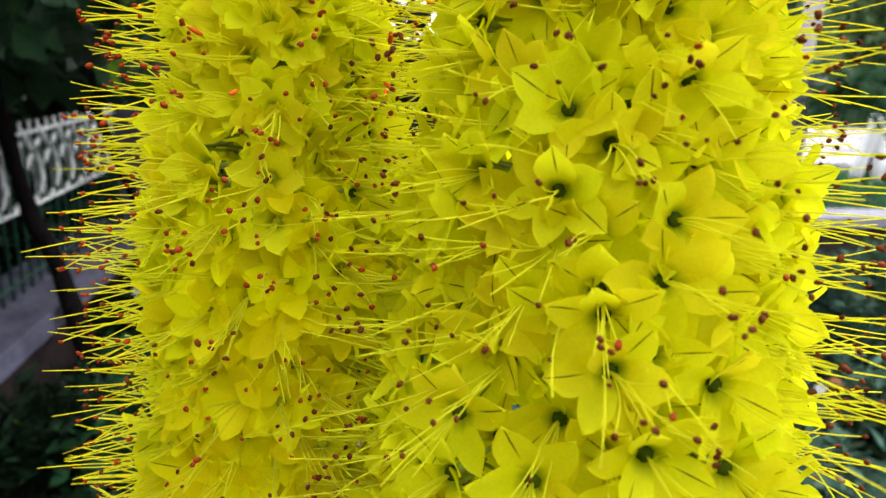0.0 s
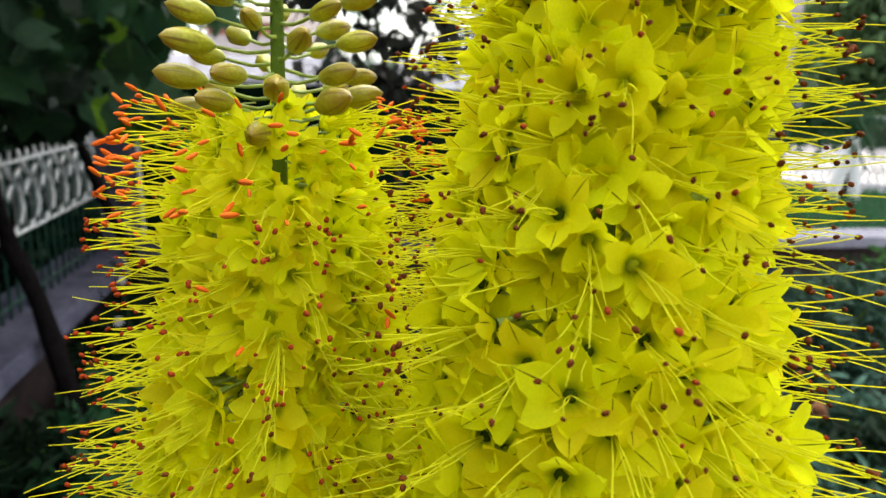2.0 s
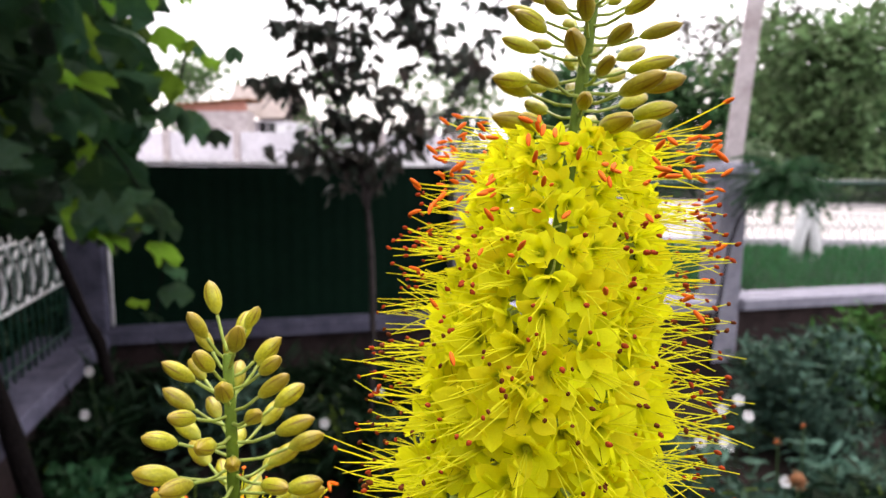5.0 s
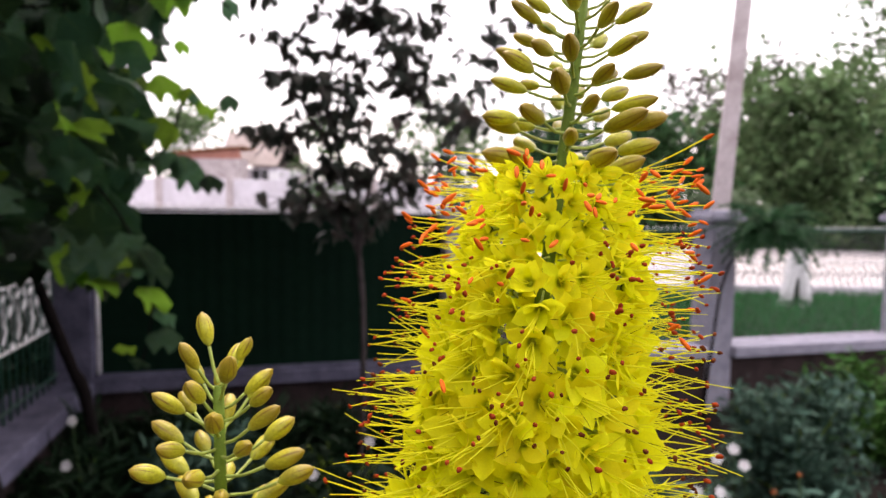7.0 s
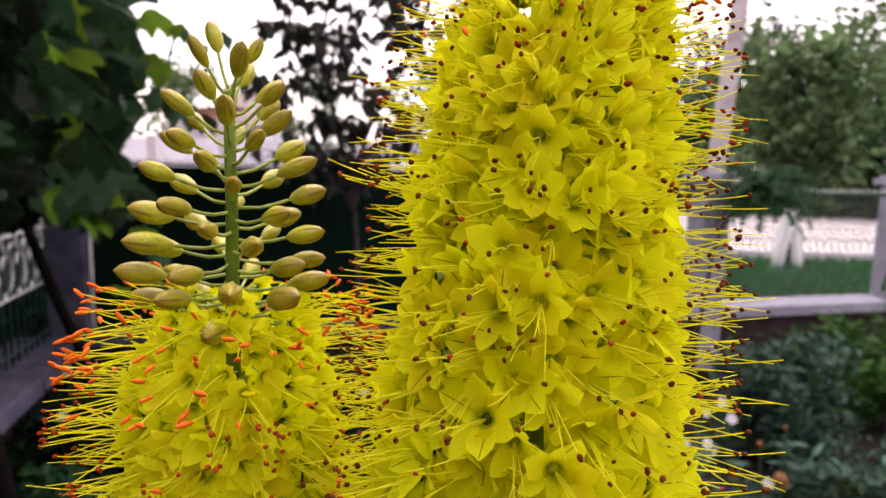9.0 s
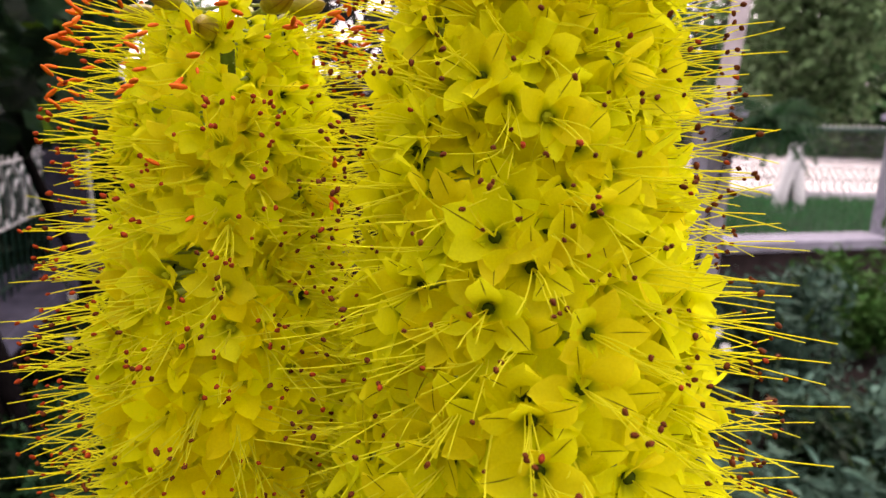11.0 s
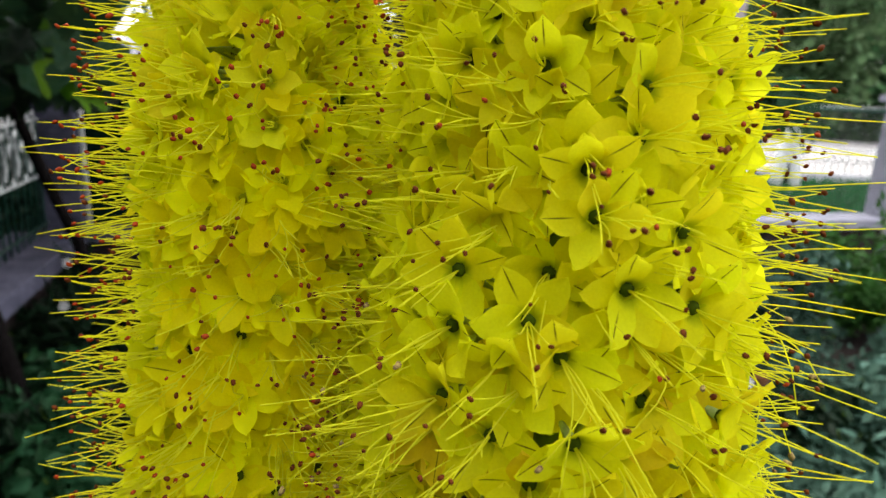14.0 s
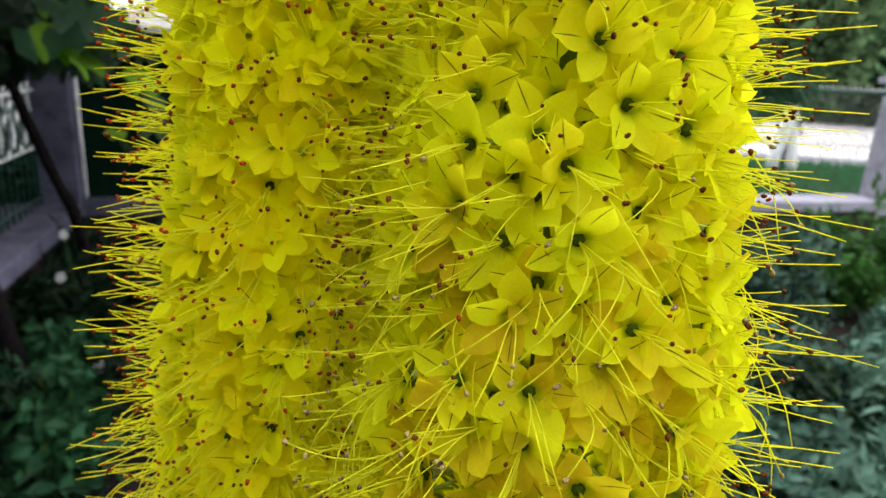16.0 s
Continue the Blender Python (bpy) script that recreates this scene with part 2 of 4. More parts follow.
ASPHALT = material("pale_dusty_road", (0.50, 0.46, 0.46), 0.95, 0.2, 2, 0.4, 30, second=(0.42, 0.38, 0.38))

# ---- mesh helpers ----


class Geo:
    """Vertices, faces, material numbers and along-coordinates of one mesh in the making."""

    def __init__(self):
        self.v, self.f, self.m, self.uv = [], [], [], []
        self.n = 0

    def add(self, v, f, uv=None, mat=0):
        v = np.asarray(v, float)
        self.v.append(v)
        self.f.extend(tuple(i + self.n for i in q) for q in f)
        self.m.extend([mat] * len(f))
        self.uv.append(np.asarray(uv, float) if uv is not None else np.zeros((len(v), 2)))
        self.n += len(v)
        return self

    def put(self, other, m, mat=None):
        """Another Geo, moved by the matrix m."""
        a = np.array(m)
        v = np.concatenate(other.v) @ a[:3, :3].T + a[:3, 3]
        self.v.append(v)
        k = self.n
        self.f.extend(tuple(i + k for i in q) for q in other.f)
        self.m.extend(other.m if mat is None else [mat] * len(other.f))
        self.uv.append(np.concatenate(other.uv))
        self.n += len(v)
        return self

    def mesh(self, name, mats, smooth=True):
        me = bpy.data.meshes.new(name)
        v = np.concatenate(self.v)
        me.from_pydata(v.tolist(), [], self.f)
        for mt in mats if isinstance(mats, (list, tuple)) else [mats]:
            me.materials.append(mt)
        me.polygons.foreach_set("material_index", self.m)
        me.polygons.foreach_set("use_smooth", [smooth] * len(self.f))
        layer = me.uv_layers.new(name="along")
        loop = np.empty(len(me.loops), np.int32)
        me.loops.foreach_get("vertex_index", loop)
        layer.data.foreach_set("uv", np.concatenate(self.uv)[loop].ravel())
        me.update()
        return me


def tube(points, radii, sides=6, cap=True):
    """A round bar along points."""
    g = Geo()
    p = [Vector(q) for q in points]
    rings, uv = [], []
    ref = Vector((0.31, 0.17, 0.93))
    for i, q in enumerate(p):
        d = (p[min(i + 1, len(p) - 1)] - p[max(i - 1, 0)]).normalized()
        s = d.cross(ref)
        if s.length < 0.2:
            s = d.cross(Vector((1, 0, 0)))
        s.normalize()
        w = d.cross(s)
        for k in range(sides):
            a = 2 * math.pi * k / sides
            rings.append(q + (s * math.cos(a) + w * math.sin(a)) * radii[i])
            uv.append((k / sides, i / (len(p) - 1)))
    f = []
    for i in range(len(p) - 1):
        for k in range(sides):
            a, b = i * sides + k, i * sides + (k + 1) % sides
            f.append((a, b, b + sides, a + sides))
    if cap:
        f.append(tuple(range(sides))[::-1])
        f.append(tuple((len(p) - 1) * sides + k for k in range(sides)))
    return g.add([tuple(r) for r in rings], f, uv)


def ball(rx, ry, rz, seg=8, rings=6, centre=(0, 0, 0), lump=0.0, rnd=None):
    g = Geo()
    v, f, uv = [], [], []
    for i in range(rings + 1):
        t = math.pi * i / rings
        for k in range(seg):
            a = 2 * math.pi * k / seg
            r = 1 + (lump * (rnd.random() - 0.5) if rnd else 0)
            v.append((centre[0] + rx * math.sin(t) * math.cos(a) * r, centre[1] + ry * math.sin(t) * math.sin(a) * r, centre[2] - rz * math.cos(t) * r))
            uv.append((k / seg, i / rings))
    for i in range(rings):
        for k in range(seg):
            a, b = i * seg + k, i * seg + (k + 1) % seg
            f.append((a, b, b + seg, a + seg))
    return g.add(v, f, uv)


def box(sx, sy, sz, bevel=0.0, centre=(0, 0, 0)):
    """A box with bevelled edges; centre is the middle of its foot."""
    bm = bmesh.new()
    bmesh.ops.create_cube(bm, size=1.0)
    for v in bm.verts:
        v.co = Vector((v.co.x * sx + centre[0], v.co.y * sy + centre[1], (v.co.z + 0.5) * sz + centre[2]))
    if bevel:
        bmesh.ops.bevel(bm, geom=bm.edges[:], offset=bevel, segments=2, affect="EDGES", profile=0.6)
    bm.verts.index_update()
    g = Geo().add([tuple(v.co) for v in bm.verts], [tuple(v.index for v in q.verts) for q in bm.faces])
    bm.free()
    return g


def thing(name, at=(0, 0, 0), m=None, **tags):
    ob = new(name)
    ob.empty_display_size = 0.05
    ob.matrix_basis = m if m is not None else Matrix.Translation(at)
    return tagged(ob, **tags)


def part(name, me, parent, label="", m=None, mats=None, smooth=True):
    """One mesh object under a thing or a part; me is a mesh or a Geo."""
    if isinstance(me, Geo):
        me = me.mesh(name, mats, smooth)
    ob = bpy.data.objects.new(name, me)
    scene.collection.objects.link(ob)
    ob.parent = parent
    if m is not None:
        ob.matrix_basis = m
    if label:
        ob["label"] = label
    return ob


def solid(name, g, mats, smooth=False, m=None, **tags):
    """One mesh that is a thing by itself."""
    ob = new(name, g.mesh(name, mats, smooth))
    if m is not None:
        ob.matrix_basis = m
    return tagged(ob, **tags)


def turned(direction, spin=0.0):
    """The turn that brings +z to a direction."""
    return Vector(direction).normalized().to_track_quat("Z", "Y").to_matrix().to_4x4() @ Matrix.Rotation(spin, 4, "Z")


def curve_through(points, count):
    """Smooth points along a bent line through the given ones."""
    p = np.array(points, float)
    s = np.linspace(0, len(p) - 1, count)
    out = []
    for x in s:
        i = min(int(x), len(p) - 2)
        t = x - i
        a, b, c, d = p[max(i - 1, 0)], p[i], p[i + 1], p[min(i + 2, len(p) - 1)]
        out.append(0.5 * (2 * b + (c - a) * t + (2 * a - 5 * b + 4 * c - d) * t * t + (3 * b - a - 3 * c + d) * t ** 3))
    return out


# ---- ground ----
def ground_sheet():
    """One sheet of soil from the flower bed to the horizon."""
    g = Geo()
    xs = np.concatenate([np.linspace(-400, -12, 6), np.linspace(-9, 9, 46), np.linspace(12, 400, 6)])
    ys = np.concatenate([np.linspace(-400, -8, 5), np.linspace(-5, 4.0, 30), np.linspace(4.6, 12, 10), np.linspace(16, 800, 6)])
    v = []
    for y in ys:
        for x in xs:
            near = abs(x) < 9 and -5 < y < 4.2
            v.append((x, y, (0.05 + 0.05 * noise.noise(Vector((x * 1.7, y * 1.7, 0))) + 0.02 * noise.noise(Vector((x * 7, y * 7, 3)))) if near else 0.0))
    w = len(xs)
    f = [(j * w + i, j * w + i + 1, (j + 1) * w + i + 1, (j + 1) * w + i) for j in range(len(ys) - 1) for i in range(w - 1)]
    return solid("ground", g.add(v, f), SOIL, True, label="dark bare garden soil reaching past the fence", category="ground", kind="structure")


ground_sheet()

# Added wall behind the camera, never in view; it cuts the sky's light.
solid("wall_house", box(16.0, 0.4, 3.6, 0.02, (4.5, -4.5, 0)), BRICKWALL, label="unseen brown wall added behind the camera to block sky light", category="wall", kind="structure")

# Unseen wall at the left rear, added to darken the left fence.
solid("wall_terrace", box(7.6, 0.3, 3.2, 0.02, (-4.6, -1.6, 0)), BRICKWALL, label="unseen brown wall added to keep light off the left bed", category="wall", kind="structure")

# Hidden side wall, added so that less sky reaches the hedge and fence.
solid("wall_neighbour", box(0.3, 8.2, 4.6, 0.02, (-4.75, 2.3, 0)), BRICKWALL, label="unseen brown wall added beyond the hedge to block sky light", category="wall", kind="structure")

# ---- the fence along the bed ----
WALL_A, WALL_DIR = Vector((-2.2, 4.29, 0)), Vector((0.954, 0.299, 0)).normalized()
WALL_TURN = math.atan2(WALL_DIR.y, WALL_DIR.x)
SILL = 0.535


def on_wall(s, z=0.0, out=0.0):
    """A place s metres along the fence from its corner post, out metres towards the bed."""
    return WALL_A + WALL_DIR * s + Vector((WALL_DIR.y, -WALL_DIR.x, 0)) * out + Vector((0, 0, z))


def wall_pose(s, z=0.0, out=0.0):
    return Matrix.Translation(on_wall(s, z, out)) @ Matrix.Rotation(WALL_TURN, 4, "Z")


POSTS = (-0.13, 2.42, 4.63, 6.65, 8.5)
low = thing("wall_fence_base", m=wall_pose(0), label="low brown rendered wall with grey concrete coping under the fence", category="wall", kind="structure")
part("wall_body", box(9.0, 0.2, SILL - 0.09, 0.01, (4.1, 0, 0)), low, mats=BRICKWALL, smooth=False)
for i in range(len(POSTS) - 1):
    a, b = POSTS[i] + 0.12, POSTS[i + 1] - 0.12
    part("coping", box(b - a, 0.34, 0.088, 0.008, ((a + b) / 2, 0, SILL - 0.088)), low, "grey concrete coping", mats=CONCRETE if i else SHADECONCRETE, smooth=False)


def fence_post(s, mat):
    post = thing("fence_post", m=wall_pose(s), label="square grey concrete fence post with a flat cap", category="post", group="concrete fence posts")
    part("shaft", box(0.236, 0.236, 1.56, 0.012), post, mats=mat, smooth=False)
    cap = Geo().put(box(0.33, 0.33, 0.055, 0.012, (0, 0, 1.56)), Matrix.Identity(4)).put(box(0.27, 0.27, 0.03, 0.012, (0, 0, 1.617)), Matrix.Identity(4))
    part("cap", cap, post, mats=mat, smooth=False)


# The corner post takes the concrete with shade in its colour.
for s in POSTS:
    fence_post(s, CONCRETE if s > 0 else SHADECONCRETE)


def sheet_panel():
    """The dark green sheet panel with its white top rail and zigzag edging."""
    a, b = POSTS[0] + 0.12, POSTS[1] - 0.12
    p = thing("sheet_panel", m=wall_pose(0, SILL), label="dark green painted sheet metal fence panel with white edging", category="fence panel")
    n = 92
    ridge = [0.004 + 0.0018 * ((i % 4) in (1, 2)) for i in range(n + 1)]
    v = [(a + (b - a) * i / n, ridge[i] + d, z) for z in (0.0, 1.06) for d in (0, 0.003) for i in range(n + 1)]
    w = n + 1
    f = [(o + i, o + i + 1, o + 2 * w + i + 1, o + 2 * w + i) for o in (0, w) for i in range(n)]
    f += [(2 * w + i, 2 * w + i + 1, 3 * w + i + 1, 3 * w + i) for i in range(n)]
    g = Geo().add(v, f)
    part("sheet", g, p, mats=SHEET, smooth=False)
    part("top_rail", tube([(a, -0.01, 1.075), (b, -0.01, 1.075)], [0.012, 0.012]), p, "white top rail", mats=WHITEMETAL)
    zig, k = Geo(), int((b - a) / 0.06)
    for i in range(k):
        x = a + 0.06 * i
        zig.put(tube([(x, -0.01, 1.08), (x + 0.03, -0.01, 1.12), (x + 0.06, -0.01, 1.08)], [0.005] * 3, 4), Matrix.Identity(4))
    part("zigzag_edging", zig, p, "white wire zigzag", mats=WHITEMETAL)
    part("side_rail", tube([(a + 0.012, -0.02, 0), (a + 0.012, -0.02, 1.07)], [0.013, 0.013]), p, "white side rail", mats=WHITEMETAL)


sheet_panel()


def chain_link(i):
    """Woven wire between two posts, with a top tube."""
    a, b = POSTS[i] + 0.12, POSTS[i + 1] - 0.12
    h, step = 0.93, 0.062
    p = thing("chain_link_panel", m=wall_pose(0, SILL), label="galvanised chain-link fence panel with a green top tube", category="fence panel", group="chain-link panels")
    g = Geo()
    for sign in (1, -1):
        k0 = -int(h / step) - 1
        for k in range(k0, int((b - a) / step) + 1):
            x0, x1 = a + k * step, a + k * step + h
            lo, hi = max(x0, a), min(x1, b)
            if hi - lo < 0.01:
                continue
            z0, z1 = lo - x0, hi - x0
            if sign < 0:
                z0, z1 = h - z0, h - z1
            g.put(tube([(lo, 0.003 * sign, z0), (hi, 0.003 * sign, z1)], [0.0021] * 2, 4, False), Matrix.Identity(4))
    part("wire_mesh", g, p, mats=WIRE)
    part("top_tube", tube([(a, 0, h + 0.012), (b, 0, h + 0.012)], [0.016] * 2, 8), p, "green painted top tube", mats=GREENMETAL)
    wave = tube([(-0.012, 0, h + 0.024), (0, 0, h + 0.05), (0.012, 0, h + 0.024)], [0.0045] * 3, 4).mesh("wire_knuckle", WHITEMETAL)
    for k in range(int((b - a) / step)):
        part("wire_knuckle", wave, p, m=Matrix.Translation((a + step * (k + 0.5), 0, 0)))


for i in (1, 2, 3):
    chain_link(i)

# ---- the side fence with white scrolls ----
SIDE_A, SIDE_DIR = Vector((-2.33, 4.05, 0)), Vector((0.27, -0.963, 0)).normalized()
SIDE_M = Matrix.Translation(SIDE_A) @ Matrix.Rotation(math.atan2(SIDE_DIR.y, SIDE_DIR.x), 4, "Z")
side = thing("wall_side_base", m=SIDE_M, label="low side wall with a broad grey concrete coping", category="wall", kind="structure")
part("wall_body", box(3.6, 0.26, SILL - 0.1, 0.01, (1.8, 0, 0)), side, mats=BRICKWALL, smooth=False)
part("coping", box(3.6, 0.42, 0.098, 0.01, (1.8, 0, SILL - 0.098)), side, "broad grey coping, darkened for the vine's shade", mats=SHADECONCRETE, smooth=False)


def scroll(sign=1.0, r=0.045):
    """A flat S of bent bar."""
    pts = []
    for i in range(17):
        t = i / 16 * 2 - 1
        a = t * math.pi * 1.35
        pts.append((r * math.sin(a) * sign * (0.6 + 0.4 * abs(t)), 0, 0.13 * t + 0.02 * math.cos(a)))
    return tube(pts, [0.0075] * 17, 4)


def scroll_fence():
    p = thing("scroll_fence", m=SIDE_M @ Matrix.Translation((0, 0, SILL)), label="ornamental iron fence, green bars below white scrollwork", category="fence")
    n = 38
    for i in range(n):
        x = 0.05 + i * 0.09
        part("bar", tube([(x, 0, 0), (x, 0, 0.70)], [0.007] * 2, 5), p, "green bar", mats=GREENMETAL)
    for z, mt in ((0.06, GREENMETAL), (0.36, WHITEMETAL), (0.69, WHITEMETAL)):
        part("rail", tube([(0, 0, z), (3.5, 0, z)], [0.009] * 2, 5), p, mats=mt)
    s1, s2 = scroll(1).mesh("scroll", WHITEMETAL), scroll(-1).mesh("scroll", WHITEMETAL)
    for i in range(n):
        x = 0.05 + (i + 0.5) * 0.09
        part("scroll", s1 if i % 2 else s2, p, "white scroll", m=Matrix.Translation((x, -0.008, 0.54)) @ Matrix.Rotation(-0.22, 4, "Y") @ Matrix.Diagonal((1.15, 1.6, 1.3, 1.0)))
        part("white_bar", tube([(x - 0.045, -0.006, 0.36), (x - 0.045, -0.006, 0.74)], [0.008] * 2, 5), p, mats=WHITEMETAL)


scroll_fence()

# ---- beyond the fence ----
road = Geo()
road.add([(-60, 13.0, 0.012), (60, 13.4, 0.012), (60, 24.5, 0.012), (0.8, 24.5, 0.012), (0.4, 15.8, 0.012), (-60, 15.8, 0.012)], [(0, 1, 2, 3, 4, 5)])
solid("road", road, ASPHALT, label="pale dusty street behind the fence", category="road", kind="structure")


def leaf_card(length, width, bend=0.25):
    """A small pointed leaf, folded along its middle and bent."""
    v, f, uv = [], [], []
    for i, (t, w) in enumerate(((0, 0.05), (0.3, 0.9), (0.6, 0.8), (1, 0.03))):
        for k, s in enumerate((-1, 0, 1)):
            v.append((s * w * width / 2, t * length, -bend * length * t * t + abs(s) * 0.12 * width))
            uv.append((k / 2, t))
    for i in range(3):
        for k in range(2):
            a = i * 3 + k
            f.append((a, a + 1, a + 4, a + 3))
    return Geo().add(v, f, uv)


def scatter_leaves(g, rnd, centres, per, spread, length, width, droop=0.3):
    """Leaves round centres, turned every way."""
    kinds = [leaf_card(length * s, width * s, b) for s, b in ((0.8, 0.1), (1.0, 0.3), (1.2, 0.2))]
    for c in centres:
        for _ in range(per):
            d = Vector((rnd.gauss(0, 1), rnd.gauss(0, 1), rnd.gauss(0, 1)))
            at = Vector(c) + d * spread
            e = Euler((rnd.gauss(-droop, 0.6), rnd.gauss(0, 0.6), rnd.uniform(0, 6.283)))
            g.put(kinds[rnd.randrange(3)], Matrix.Translation(at) @ e.to_matrix().to_4x4())
    return g


def verge_grass():
    rnd = random.Random(5)
    g = Geo()
    for _ in range(9000):
        x, y = rnd.uniform(1.0, 13.0), rnd.uniform(8.2, 12.6)
        h, a = rnd.uniform(0.12, 0.30) * (0.55 if y > 11.4 else 1.0), rnd.uniform(0, 6.283)
        w, lean = 0.015, rnd.uniform(0.02, 0.14)
        c, s = math.cos(a), math.sin(a)
        g.add([(x - w * s, y + w * c, 0), (x + w * s, y - w * c, 0), (x + lean * 0.4 * c + w * 0.7 * s, y + lean * 0.4 * s, h * 0.6), (x + lean * c, y + lean * s, h)], [(0, 1, 2), (0, 2, 3)])
    solid("grass", g, GRASS, label="rough green grass on the street verge", category="grass", kind="stuff")


verge_grass()


def low_white_fence():
    m = Matrix.Translation((0.5, 12.3, 0)) @ Matrix.Rotation(0.05, 4, "Z")
    p = thing("street_fence", m=m, label="low white ornamental iron fence beyond the verge", category="fence")
    curl = Geo().put(scroll(1), Matrix.Translation((0, 0, 0.37)) @ Matrix.Rotation(0.35, 4, "Y") @ Matrix.Diagonal((2.9, 3.4, 1.75, 1.0)))
    me = curl.mesh("scroll", WHITEMETAL)
    for z in (0.12, 0.62):
        part("rail", tube([(0, 0, z), (13, 0, z)], [0.018] * 2, 5), p, mats=WHITEMETAL)
    for i in range(92):
        part("scroll", me, p, m=Matrix.Translation((0.1 + i * 0.14, 0, 0)))
    for i in range(8):
        part("post", tube([(i * 1.85, 0, 0), (i * 1.85, 0, 0.68)], [0.035] * 2, 8), p, mats=WHITEMETAL)
    part("base", box(13, 0.2, 0.16, 0.01, (6.5, 0.05, 0)), p, "white painted kerb", mats=PLASTER, smooth=False)


low_white_fence()


def limbed_tree(name, at, height, trunk_r, crown, leaves, seed, leaf=(0.07, 0.05), mat=TREELEAF, bark=BARK, label="", spread=0.16, per=9, lean=(0, 0), fork=0.35, inner=0.25):
    """A tapered trunk with limbs and a crown of single leaves. crown: (radius, lowest share of the height)."""
    rnd = random.Random(seed)
    t = thing(name, at, label=label, category="tree")
    top = Vector((lean[0], lean[1], height))
    g = Geo()
    main = curve_through([(0, 0, 0), (0.02 * height, 0, height * 0.35), tuple(top * 0.7 + Vector((rnd.uniform(-0.1, 0.1), 0, 0))), tuple(top)], 12)
    g.put(tube(main, [trunk_r * (1 - 0.85 * i / 11) for i in range(12)], 8), Matrix.Identity(4))
    ends = []
    limbs = leaves // 12
    for i in range(limbs):
        h = crown[1] + (1 - crown[1]) * (i + rnd.random()) / limbs
        k = min(int(h * 11), 10)
        root = Vector(main[k])
        a = i * 2.4 + rnd.uniform(-0.5, 0.5)
        reach = crown[0] * (1 - 0.55 * abs(h - 0.6) / 0.6) * rnd.uniform(0.5, 1.1)
        tip = root + Vector((math.cos(a) * reach, math.sin(a) * reach, reach * rnd.uniform(0.15, 0.8)))
        mid = root.lerp(tip, 0.5) + Vector((0, 0, reach * 0.08))
        pts = curve_through([tuple(root), tuple(mid), tuple(tip)], 6)
        r = trunk_r * fork * (1 - 0.5 * h)
        g.put(tube(pts, [r * (1 - 0.8 * j / 5) for j in range(6)], 5), Matrix.Identity(4))
        for j in range(12):
            ends.append(root.lerp(tip, rnd.uniform(inner, 1.08)) + Vector((rnd.gauss(0, 1), rnd.gauss(0, 1), rnd.gauss(0, 0.7))) * crown[0] * 0.12)
    part("trunk", g, t, mats=bark)
    c = part("crown", scatter_leaves(Geo(), rnd, ends, per, spread, *leaf), t, mats=mat)
    c["kind"] = "stuff"
    return t


